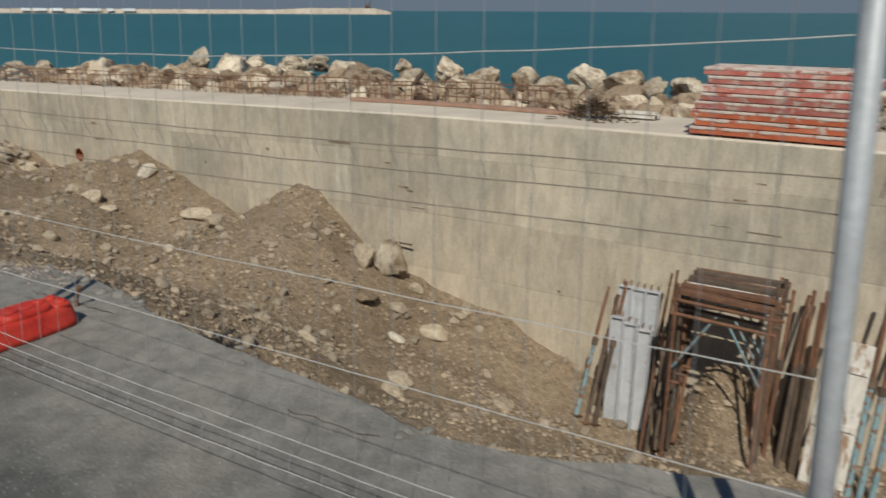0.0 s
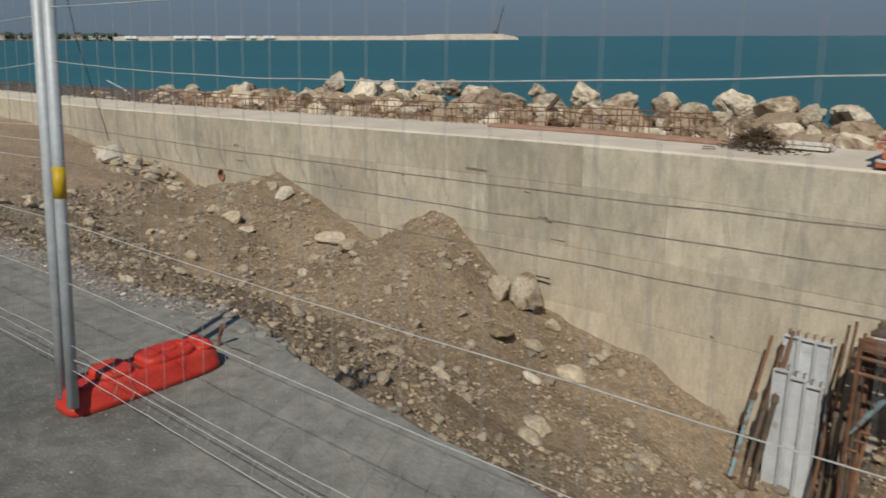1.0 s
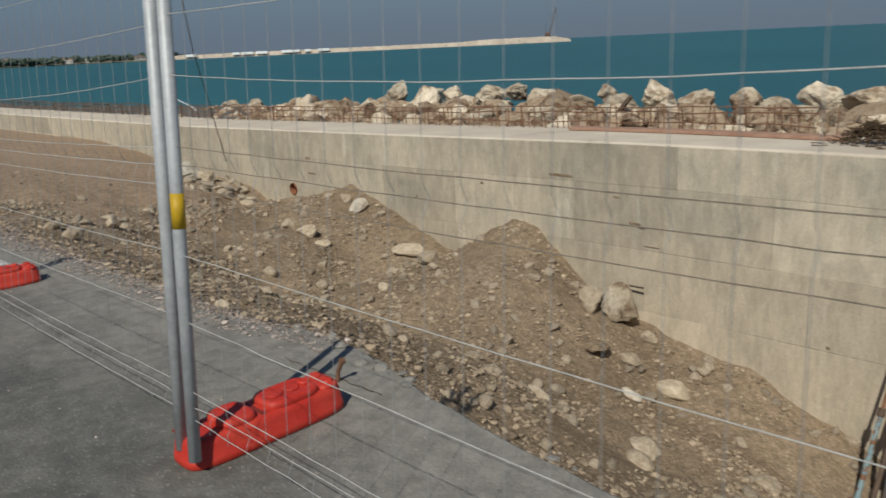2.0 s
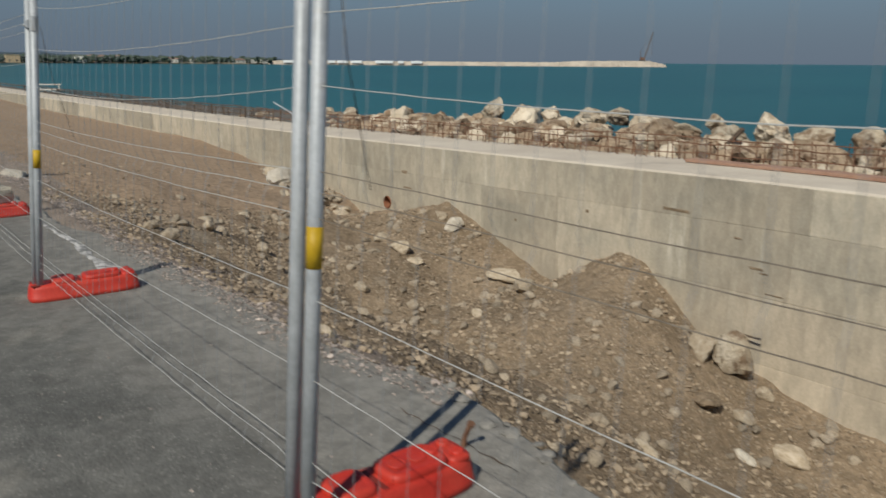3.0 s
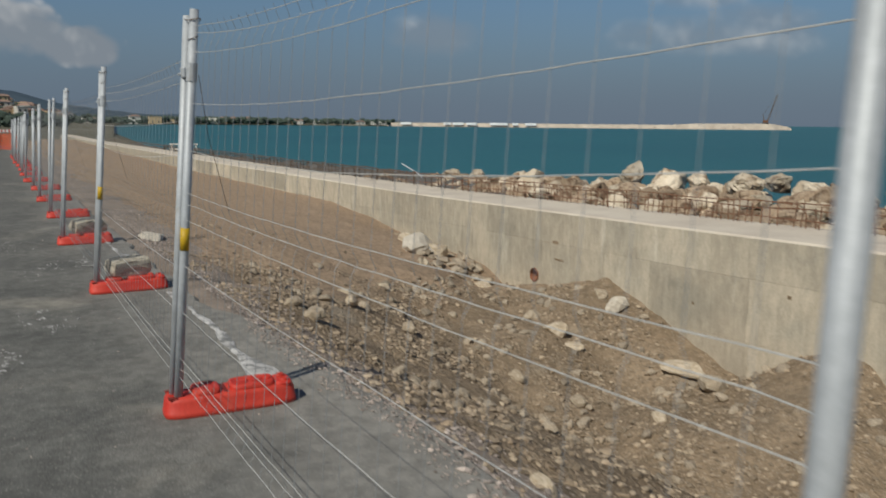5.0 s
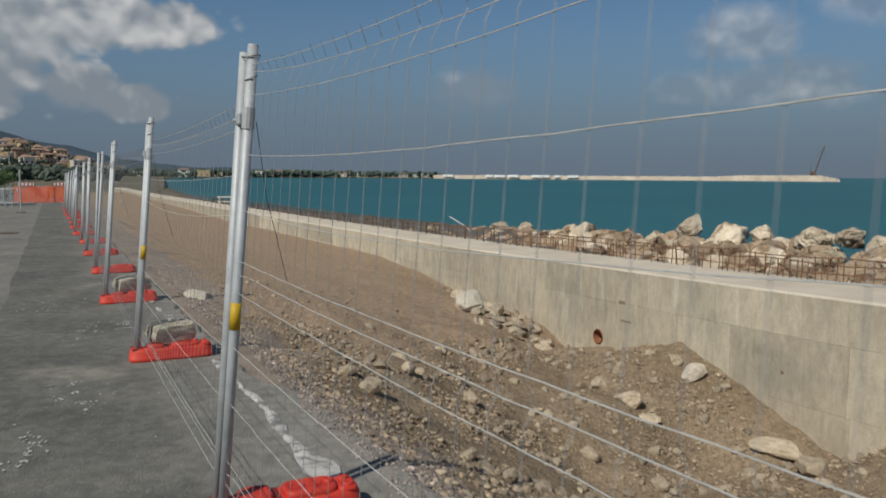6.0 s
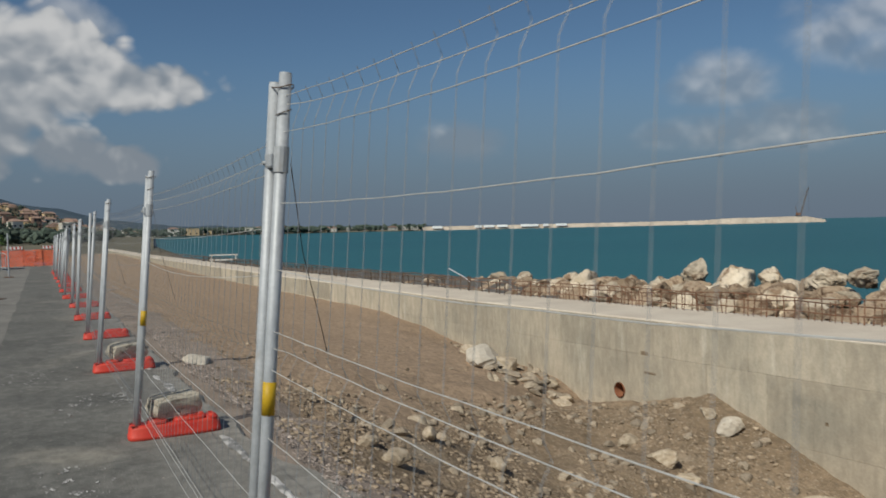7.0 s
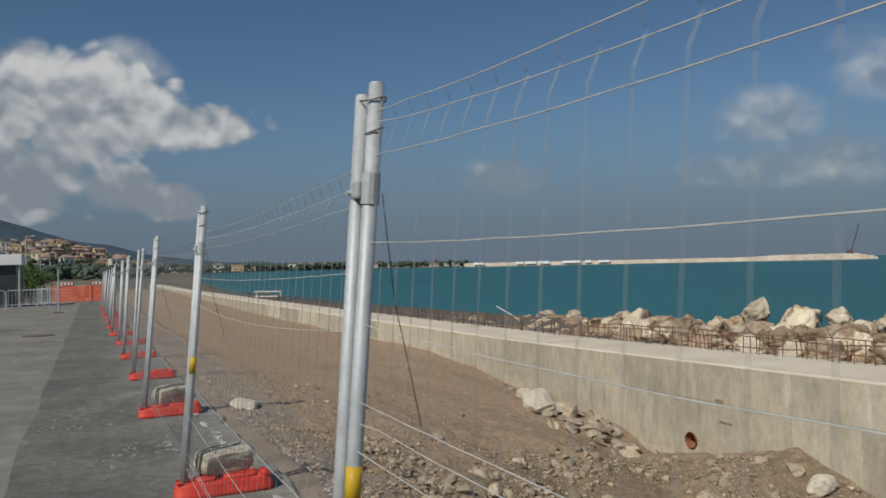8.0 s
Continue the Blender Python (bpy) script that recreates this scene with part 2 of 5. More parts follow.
WIRE = surface("galvanised wire", (0.55, 0.54, 0.50), (0.66, 0.65, 0.61), 30, 0.5, 0.0, 90, metal=0.4)
# same wire in a darker colour, for strands that catch less light
DARK_WIRE = surface("shade-dark wire", (0.15, 0.125, 0.095), (0.24, 0.20, 0.155), 30, 0.7, 0.0, 90, metal=0.1)
DULL_WIRE = surface("dull thin wire", (0.20, 0.21, 0.215), (0.25, 0.26, 0.265), 30, 0.6, 0.0, 90, metal=0.2)
TAPE = surface("yellow tape", (0.43, 0.265, 0.008), (0.50, 0.32, 0.015), 12, 0.55, 0.1, 80, (0.6, 0.5, 0.3), 22, (0.66, 0.74), depth=0.001)
RED_PLASTIC = surface("red plastic", (0.48, 0.03, 0.018), (0.56, 0.055, 0.032), 5, 0.55, 0.15, 60, (0.45, 0.10, 0.07), 9, (0.62, 0.75), vary=0.08, depth=0.003)
# darker copy of the red plastic, for shade in slot and pockets
SHADE_RED = surface("red plastic darkened as shade", (0.16, 0.018, 0.012), (0.22, 0.03, 0.02), 8, 0.7, 0.1, 60)
RUST = surface("rusty steel", (0.125, 0.062, 0.037), (0.205, 0.10, 0.055), 9, 0.88, 0.5, 60, (0.10, 0.055, 0.035), 12, (0.55, 0.68), vary=0.2, depth=0.003)
DARK_RUST = surface("dark weathered steel", (0.075, 0.055, 0.042), (0.13, 0.09, 0.062), 9, 0.85, 0.4, 60, vary=0.2, depth=0.003)
BLUE_PAINT = surface("flaking blue paint", (0.16, 0.26, 0.30), (0.24, 0.33, 0.34), 9, 0.7, 0.3, 60, (0.20, 0.10, 0.055), 14, (0.5, 0.6), vary=0.1, depth=0.003)
ZINC_BOARD = surface("pale zinc formwork", (0.46, 0.47, 0.48), (0.55, 0.56, 0.57), 6, 0.6, 0.2, 60, (0.36, 0.33, 0.29), 5, (0.6, 0.72), metal=0.2, vary=0.06, depth=0.002)
CEMENT_SMEAR = surface("cement crusted edge", (0.50, 0.40, 0.34), (0.62, 0.54, 0.46), 10, 0.9, 0.6, 60, (0.40, 0.13, 0.09), 6, (0.53, 0.62), depth=0.004)
ORANGE_PAINT = surface("worn orange paint", (0.44, 0.10, 0.042), (0.52, 0.15, 0.07), 6, 0.65, 0.3, 50, (0.50, 0.40, 0.33), 7, (0.60, 0.68), vary=0.12, depth=0.003)
RED_PAINT = surface("worn red paint", (0.40, 0.10, 0.075), (0.46, 0.19, 0.155), 7, 0.75, 0.3, 50, (0.50, 0.37, 0.31), 5, (0.50, 0.62), vary=0.22, depth=0.003)
WHITE_WOOD = surface("bleached timber", (0.56, 0.53, 0.47), (0.66, 0.63, 0.57), 5, 0.85, 0.3, 60, (0.30, 0.19, 0.12), 4, (0.50, 0.62), squash=(4, 4, 1), depth=0.003)
RED_WOOD = surface("reddish plank", (0.30, 0.17, 0.115), (0.38, 0.235, 0.165), 6, 0.85, 0.3, 60, depth=0.003)
SCRUB = surface("dry brown brush", (0.055, 0.035, 0.02), (0.10, 0.065, 0.035), 12, 0.95, 0.4, 60, vary=0.3)
LIME = surface("white lime spill", (0.40, 0.385, 0.36), (0.56, 0.54, 0.51), 5, 0.9, 0.4, 60, (0.19, 0.185, 0.175), 7, (0.46, 0.60), space="World", depth=0.005)
LEAF = surface("hedge leaves", (0.045, 0.085, 0.022), (0.075, 0.125, 0.035), 3, 0.8, 0.0, 60, vary=0.35, spec=0.25)
# leaf colour paled and greyed to carry the distance haze
FAR_LEAF = surface("haze-paled far trees", (0.058, 0.078, 0.062), (0.08, 0.102, 0.078), 0.05, 0.9, 0.0, 1, vary=0.3, spec=0.1)
# blue-grey base colour has the distance haze mixed into it
HILL = surface("haze-blue wooded hills", (0.058, 0.082, 0.105), (0.072, 0.10, 0.122), 0.004, 0.95, 0.0, 0.02, spec=0.05, space="World")
FAR_GROUND = surface("coastal land", (0.115, 0.108, 0.076), (0.165, 0.148, 0.108), 0.01, 0.95, 0.0, 0.2, spec=0.1, space="World")
# browner than ROCK: rust stains, plus the shade low in the bank
BROWN_ROCK = surface("rust stained, shade-darkened limestone", (0.30, 0.22, 0.145), (0.42, 0.33, 0.235), 2.2, 0.92, 0.9, 14, (0.15, 0.095, 0.06), 2.2, (0.46, 0.62), vary=0.25, spec=0.2, depth=0.05)
MOLE = surface("pale rubble mole", (0.40, 0.34, 0.27), (0.52, 0.45, 0.36), 0.08, 0.95, 0.0, 1.0, (0.30, 0.25, 0.2), 0.2, (0.55, 0.7), spec=0.1, space="World")
PLASTER = surface("pale plaster", (0.60, 0.56, 0.48), (0.68, 0.65, 0.58), 0.5, 0.9, 0.0, 5, vary=0.3)
OCHRE = surface("ochre plaster", (0.50, 0.36, 0.20), (0.56, 0.42, 0.26), 0.5, 0.9, 0.0, 5, vary=0.25)
ROOF = surface("clay roof tiles", (0.22, 0.145, 0.11), (0.29, 0.19, 0.145), 0.5, 0.9, 0.0, 5, vary=0.25)
GLASS_DARK = surface("dark window glass", (0.03, 0.035, 0.04), (0.045, 0.05, 0.055), 1, 0.2, 0.0, 5, spec=0.5)
ORANGE_NET = surface("orange safety netting", (0.75, 0.13, 0.05), (0.82, 0.18, 0.08), 1, 0.7, 0.0, 8)
WHITE_PAINT = surface("white paint", (0.74, 0.74, 0.72), (0.80, 0.80, 0.78), 3, 0.6, 0.1, 30)
BLACK = surface("black rubber", (0.02, 0.02, 0.02), (0.035, 0.035, 0.035), 9, 0.7, 0.1, 40)
CLAY_PIPE = surface("rust stained pipe", (0.26, 0.10, 0.05), (0.36, 0.16, 0.08), 9, 0.85, 0.3, 60, depth=0.003)
BEACH = surface("dark shingle", (0.10, 0.09, 0.08), (0.15, 0.135, 0.115), 1.5, 0.95, 0.5, 20, spec=0.2, space="World", depth=0.05)

SEA = bpy.data.materials.new("teal sea water")
SEA.use_nodes = True
nt = SEA.node_tree
bsdf = nt.nodes["Principled BSDF"]
pos = nt.nodes.new("ShaderNodeNewGeometry").outputs["Position"]
wide = noise_node(nt, stretch(nt, pos, 1, 1, 1), 0.012, 4.0, 0.55)
link(nt, mix_color(nt, ramp(nt, wide, 0.35, 0.65), (0.018, 0.098, 0.112), (0.023, 0.115, 0.126)), bsdf.inputs["Base Color"])
bsdf.inputs["Roughness"].default_value, bsdf.inputs["Specular IOR Level"].default_value = 0.42, 0.22
b = nt.nodes.new("ShaderNodeBump")
b.inputs["Strength"].default_value, b.inputs["Distance"].default_value = 0.8, 0.25
link(nt, noise_node(nt, stretch(nt, pos, 0.6, 1, 1), 0.9, 5.0, 0.6, 0.3), b.inputs["Height"])
link(nt, b.outputs[0], bsdf.inputs["Normal"])


# ---- building helpers ----
def obj(name, verts, faces, material, parent=None, smooth=False):
    me = bpy.data.meshes.new(name)
    me.from_pydata([tuple(v) for v in verts], [], [tuple(f) for f in faces])
    me.materials.append(material)
    if smooth:
        me.polygons.foreach_set("use_smooth", [True] * len(me.polygons))
    me.update()
    ob = new(name, me)
    ob.parent = parent
    return ob


def part(name, bm, material, parent=None, label="", smooth=False):
    """Links a bmesh as one mesh object under a thing or a part."""
    me = bpy.data.meshes.new(name)
    bmesh.ops.recalc_face_normals(bm, faces=bm.faces[:])
    bm.to_mesh(me)
    bm.free()
    me.materials.append(material)
    if smooth:
        me.polygons.foreach_set("use_smooth", [len(p.vertices) == 4 for p in me.polygons])
    ob = new(name, me)
    ob.parent = parent
    if label:
        ob["label"] = label
    return ob


def thing(name, label, category, m=None, group="", kind=""):
    ob = new(name)
    ob.empty_display_size = 0.1
    if m is not None:
        ob.matrix_basis = m
    return tagged(ob, label, category, group, kind)


def block(bm, c, s, m=None, bevel=0.0):
    mm = Matrix.Translation(c) @ Matrix.Diagonal((s[0], s[1], s[2], 1))
    r = bmesh.ops.create_cube(bm, size=1.0, matrix=(m @ mm) if m is not None else mm)
    if bevel:
        edges = list({e for v in r["verts"] for e in v.link_edges})
        bmesh.ops.bevel(bm, geom=edges, offset=bevel, segments=2, affect="EDGES", profile=0.5)
    return r["verts"]


def boxy(c, s, m=None, bevel=0.0):
    bm = bmesh.new()
    block(bm, c, s, m, bevel)
    return bm


def tube(bm, pts, r, n=6, caps=True):
    """A round bar along a line of points."""
    pts = [Vector(p) for p in pts]
    rings = []
    for i, p in enumerate(pts):
        d = (pts[min(i + 1, len(pts) - 1)] - pts[max(i - 1, 0)]).normalized()
        u = d.cross(Vector((0, 0, 1)) if abs(d.z) < 0.9 else Vector((1, 0, 0))).normalized()
        w = d.cross(u)
        rings.append([bm.verts.new(p + r * (math.cos(a) * u + math.sin(a) * w)) for a in (2 * math.pi * k / n for k in range(n))])
    for a, b2 in zip(rings, rings[1:]):
        for k in range(n):
            bm.faces.new((a[k], a[(k + 1) % n], b2[(k + 1) % n], b2[k]))
    if caps:
        bm.faces.new(rings[0])
        bm.faces.new(list(reversed(rings[-1])))


def rod(pts, r, n=8):
    bm = bmesh.new()
    tube(bm, pts, r, n)
    return bm


def rock_mesh(name, seed, planes=13, detail=3, rough=0.06):
    """An angular boulder of about one metre across: a ball cut by random planes, then roughened."""
    rnd = random.Random(seed)
    bm = bmesh.new()
    bmesh.ops.create_icosphere(bm, subdivisions=detail, radius=1.0)
    cuts = []
    for _ in range(planes):
        n = Vector((rnd.gauss(0, 1), rnd.gauss(0, 1), rnd.gauss(0, 1))).normalized()
        cuts.append((n, rnd.uniform(0.35, 0.48)))
    off = Vector((seed * 3.1, seed * 1.7, 0))
    for v in bm.verts:
        d = v.co.normalized()
        r = 0.7
        for n, dist in cuts:
            c = d.dot(n)
            if c > 0.05:
                r = min(r, dist / c)
        v.co = d * (r + rough * (noise.noise(d * 2.2 + off) + 0.5 * noise.noise(d * 6 + off)))
    me = bpy.data.meshes.new(name)
    bm.to_mesh(me)
    bm.free()
    return me


def scatter(name, material, spots, seed, flat=0.7):
    """Many small stones in one mesh: spots are rows of x, y, z, size."""
    rng = np.random.default_rng(seed)
    bm = bmesh.new()
    bmesh.ops.create_icosphere(bm, subdivisions=1, radius=0.5)
    base = np.array([v.co[:] for v in bm.verts])
    faces = np.array([[v.index for v in f.verts] for f in bm.faces])
    bm.free()
    n, k = len(spots), len(base)
    jit = rng.uniform(0.72, 1.18, (n, k, 1))
    v = base[None] * jit
    sc = np.stack([rng.uniform(0.75, 1.3, n), rng.uniform(0.6, 1.1, n), rng.uniform(0.5, 1.0, n) * flat], 1)
    v = v * sc[:, None, :]
    a = rng.uniform(0, 2 * np.pi, n)
    t = rng.uniform(-0.5, 0.5, n)
    y, z = v[..., 1].copy(), v[..., 2].copy()
    v[..., 1], v[..., 2] = y * np.cos(t)[:, None] - z * np.sin(t)[:, None], y * np.sin(t)[:, None] + z * np.cos(t)[:, None]
    x, y = v[..., 0].copy(), v[..., 1].copy()
    v[..., 0], v[..., 1] = x * np.cos(a)[:, None] - y * np.sin(a)[:, None], x * np.sin(a)[:, None] + y * np.cos(a)[:, None]
    v = v * spots[:, None, 3:4] + spots[:, None, :3]
    f = faces[None] + (np.arange(n) * k)[:, None, None]
    return obj(name, v.reshape(-1, 3).tolist(), f.reshape(-1, 3).tolist(), material)


# ---- lie of the land ----
def lerp(x, xs, ys):
    return float(np.interp(x, xs, ys))


def road_z(x):
    return lerp(x, (-400, -80, -30, -13.8, -10.3, -6.84, -3.3, 0, 10), (-1.2, -0.9, -0.33, -0.12, -0.065, 0, 0.12, 0.2, 0.25))


def wall_z(x):
    return lerp(x, (-400, -80, -31, -25, -17.5, -13, -10.5, -8.1, -6.9, -5.7, -3.7, -1.3, 6), (-0.9, -0.5, -0.14, -0.08, 0.0, 0.10, 0.158, 0.22, 0.252, 0.28, 0.306, 0.32, 0.32))


WALL_Y, DECK_Y, SEA_Z = 8.1, 9.35, -3.0
FENCE_Y = 1.32


def edge_y(x):
    base = lerp(x, (-8, -5, -4.1, -3, -2.2, -1.4, -1.1, -0.7, -0.3, 6), (2.3, 2.33, 2.42, 2.27, 2.12, 1.98, 2.02, 2.2, 2.32, 2.4))
    return base + 0.07 * noise.noise((x * 0.9, 3.1, 0)) + 0.05 * noise.noise((x * 3.0, 9.1, 0)) + 0.02 * noise.noise((x * 9.0, 2.1, 0))


FOOT_X = (-40, -25, -22, -20, -17.8, -16, -14.6, -13.9, -13.0, -12.0, -11.3, -10.7, -10.0, -9.2, -8.8, -8.3, -7.8, -7.4, -6.6, -5.9, -4.5, -4.0, -3.4, -2.9, -2, 6)
FOOT_Z = (-0.75, -0.62, -0.58, -0.70, -0.88, -0.98, -1.05, -1.32, -1.15, -0.84, -0.68, -0.9, -1.15, -1.42, -1.45, -1.03, -0.85, -0.92, -1.55, -1.85, -2.02, -2.35, -2.55, -2.75, -2.8, -2.9)


def soil_z(x, y):
    """The bank that falls from the road's edge into the trench and climbs to the wall's foot."""
    e, g = edge_y(x) - 0.03, road_z(x) - 0.03
    foot = lerp(x, FOOT_X, FOOT_Z)
    near = lerp(x, (-40, -20, -16, -13.5, -12, -11, -8.4, -6.1, -5.2, -4.2, -2, 6), (-0.62, -0.55, -0.56, -0.66, -1.05, -1.22, -1.66, -1.5, -1.68, -1.95, -2.1, -2.3))
    mid = lerp(x, (-40, -20, -16, -14.5, -11.8, -10.9, -9.4, -8.4, -7.4, -6.6, -5.1, -3.8, -2, 6), (-0.68, -0.58, -0.72, -0.88, -1.25, -1.25, -1.62, -1.5, -1.12, -1.12, -2.1, -2.6, -2.65, -2.8))
    cut = lerp(x, (-5.2, -3.9), (0.0, 1.0))
    knots = (e, e + 0.5 - 0.25 * cut, e + 1.85 - 0.65 * cut, 5.4, 7.0, WALL_Y)
    drop = near - g
    zs = (g, g + (0.12 + 0.18 * cut) * drop, g + (0.53 + 0.11 * cut) * drop, near, mid, foot)
    z = lerp(y, knots, zs)
    w = min(1.0, max(0.0, (y - e) / 0.5))
    p = Vector((x, y, 0))
    rough = 0.10 * noise.fractal(p * 0.9, 1.0, 2.0, 4) + 0.035 * noise.noise(p * 5.0) + 0.014 * noise.noise(p * 14.0)
    z += 0.95 * math.exp(-((x + 1.65) / 0.45) ** 2 - ((y - 7.75) / 0.5) ** 2)
    z -= 0.42 * math.exp(-((x + 2.3) / 0.85) ** 2 - ((y - 7.3) / 0.45) ** 2)
    calm = lerp(x, (-22, -15, -13), (0.25, 0.45, 1.0))
    return z + w * rough * calm


def strip(name, xs, ys, zfun, material, smooth=True):
    verts = [(x, y, zfun(x, y)) for x in xs for y in ys]
    n = len(ys)
    faces = [(i * n + j, i * n + j + 1, (i + 1) * n + j + 1, (i + 1) * n + j) for i in range(len(xs) - 1) for j in range(n - 1)]
    return obj(name, verts, faces, material, smooth=smooth)


# ---- ground, road, trench ----
far_xs = [500, 60, 6, 0, -3.3, -6.84, -10.3, -13.8, -20, -30, -50, -80, -160, -400, -900, -2500, -4800]
tagged(strip("ground", far_xs, [-4500, -900, -200, -60, -20, -9.0], lambda x, y: road_z(x) - 0.02, FAR_GROUND), "dry coastal ground beside the road", "ground", kind="structure")
road_xs = [x * 0.5 for x in range(12, -320, -1)]
tagged(strip("old_road", road_xs, [-9.0 + 0.4 * i for i in range(24)] + [0.3], lambda x, y: road_z(x) + 0.006 * noise.noise((x, y, 0)), OLD_ASPHALT), "worn pale asphalt road with dusty patches", "road", kind="structure")
seam = lambda x: 0.18 + 0.05 * noise.noise((x * 0.5, 0, 4))
verts, faces = [], []
sx = [6 - 0.15 * i for i in range(520)]
for i, x in enumerate(sx):
    s, e, g = seam(x), edge_y(x), road_z(x) + 0.004
    ee = e if x > -8.5 else e - 0.25 * min(1, (-8.5 - x))
    verts += [(x, s, g - 0.03), (x, s, g), (x, s + 0.7, g), (x, s + 1.4, g), (x, ee - 0.03, g - 0.004), (x, ee, g - 0.025), (x, ee + 0.02, g - 0.12)]
    if i:
        for j in range(6):
            a = (i - 1) * 7 + j
            faces.append((a, a + 1, a + 8, a + 7))
tagged(obj("new_road", verts, faces, ASPHALT), "dark grey asphalt strip with a ragged broken edge", "road", kind="structure")

xs = [5 - 0.1 * i for i in range(300)] + [-25 - 0.6 * i for i in range(1, 120)]
ys = [1.75 + 0.1 * i for i in range(64)] + [WALL_Y + 0.06]
trench = strip("trench_soil", xs, ys, soil_z, SOIL)
trench.data.materials.append(GRAVEL_BED)
for p in trench.data.polygons:
    c = p.center
    if c.x < -4.3 and c.y < edge_y(c.x) + 0.55 + 0.4 * noise.noise((c.x * 0.9, c.y * 0.9, 8)):
        p.material_index = 1
tagged(trench, "brown gravelly soil banked into the trench by the wall", "soil", kind="structure")

# ---- sea wall ----
wall = thing("wall_sea", "pale cast concrete sea wall with formwork joints and stains", "wall", kind="structure")


def run_mesh(name, xs, section, material, parent=None):
    """A long body along x; section(x) gives its closed outline as (y, z) pairs."""
    verts, faces, n = [], [], len(section(xs[0]))
    for i, x in enumerate(xs):
        verts += [(x, y, z) for y, z in section(x)]
        if i:
            a, b2 = (i - 1) * n, i * n
            faces += [(a + j, a + (j + 1) % n, b2 + (j + 1) % n, b2 + j) for j in range(n)]
    faces += [tuple(range(n)), tuple(reversed(range(len(verts) - n, len(verts))))]
    return obj(name, verts, faces, material, parent)


wall_xs = [6 - 0.75 * i for i in range(60)] + [-40 - 4 * i for i in range(20)]
core = run_mesh("core", wall_xs, lambda x: [(WALL_Y + 0.22, -4.2), (WALL_Y + 0.22, wall_z(x) - 0.022), (DECK_Y + 0.1, wall_z(x) - 0.022), (DECK_Y + 0.1, -4.2)], CONCRETE, wall)
deck = run_mesh("coping", wall_xs, lambda x: [(WALL_Y + 0.004, wall_z(x) - 0.022), (WALL_Y + 0.012, wall_z(x) - 0.012), (WALL_Y + 0.03, wall_z(x)), (DECK_Y + 0.1, wall_z(x) + 0.004), (DECK_Y + 0.1, wall_z(x) - 0.022)], DECK, wall)

# ---- sea, beach, far coast ----
tagged(obj("water", [(-4900, 11, SEA_Z), (4900, 11, SEA_Z), (4900, 4900, SEA_Z), (-4900, 4900, SEA_Z)], [(0, 1, 2, 3)], SEA), "calm teal sea reaching the horizon", "sea", kind="structure")

# shore behind the wall
tagged(strip("beach", [6 - 1.5 * i for i in range(120)], [DECK_Y + 0.1 + 0.6 * i for i in range(22)],
             lambda x, y: lerp(y, (9.4, 10.6, 15.5, 17.5, 19, 23), (-0.9, -1.05, -0.8, -0.48, -1.5, -3.6)) - lerp(x, (-90, -60, -36, -24), (1.2, 0.75, 0.35, 0.0)) + 0.2 * noise.noise((x, y, 5)), BEACH),
       "dark shingle and rubble slope behind the sea wall", "shore", kind="structure")
coast = [(-90, 20), (-300, 38), (-600, 76), (-830, 118), (-880, 200), (-880, 300), (-850, 370), (-812, 388), (-830, 430), (-1000, 520), (-1500, 640), (-2600, 900), (-4800, 1300), (-4800, -4400), (-90, -12)]
n = len(coast)
verts = [(x, y, -1.0 if i not in range(12) else -3.4) for i, (x, y) in enumerate(coast)]
verts += [(x - 12, y - 5, -1.6) for x, y in coast[:12]]
land = bmesh.new()
ring = [land.verts.new(v) for v in verts[:n]]
inner = [land.verts.new(v) for v in verts[n:]]
for i in range(11):
    land.faces.new((ring[i], ring[i + 1], inner[i + 1], inner[i]))
land.faces.new(inner + ring[12:])
tagged(part("coast", land, FAR_GROUND), "low far coast curving round the bay", "coast", kind="structure")

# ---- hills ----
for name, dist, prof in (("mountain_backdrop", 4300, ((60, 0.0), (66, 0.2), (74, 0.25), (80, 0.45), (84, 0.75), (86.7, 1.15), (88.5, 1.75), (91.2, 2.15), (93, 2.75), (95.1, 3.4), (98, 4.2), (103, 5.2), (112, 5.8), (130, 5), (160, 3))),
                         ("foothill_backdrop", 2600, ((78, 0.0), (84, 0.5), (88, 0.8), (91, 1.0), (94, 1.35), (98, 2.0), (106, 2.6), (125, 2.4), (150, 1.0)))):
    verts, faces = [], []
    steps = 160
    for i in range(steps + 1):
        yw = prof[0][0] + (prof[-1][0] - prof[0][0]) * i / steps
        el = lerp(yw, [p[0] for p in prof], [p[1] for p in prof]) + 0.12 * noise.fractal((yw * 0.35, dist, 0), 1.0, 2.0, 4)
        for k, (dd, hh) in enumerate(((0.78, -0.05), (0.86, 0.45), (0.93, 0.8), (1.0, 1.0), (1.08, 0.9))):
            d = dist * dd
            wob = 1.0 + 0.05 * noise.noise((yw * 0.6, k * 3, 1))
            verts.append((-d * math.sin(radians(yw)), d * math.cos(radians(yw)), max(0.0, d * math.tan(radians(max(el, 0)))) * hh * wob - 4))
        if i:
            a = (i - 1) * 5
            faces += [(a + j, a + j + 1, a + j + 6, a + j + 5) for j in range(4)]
    tagged(obj(name, verts, faces, HILL, smooth=True), "wooded hills behind the town, distance haze in their colour", "hills", kind="structure")

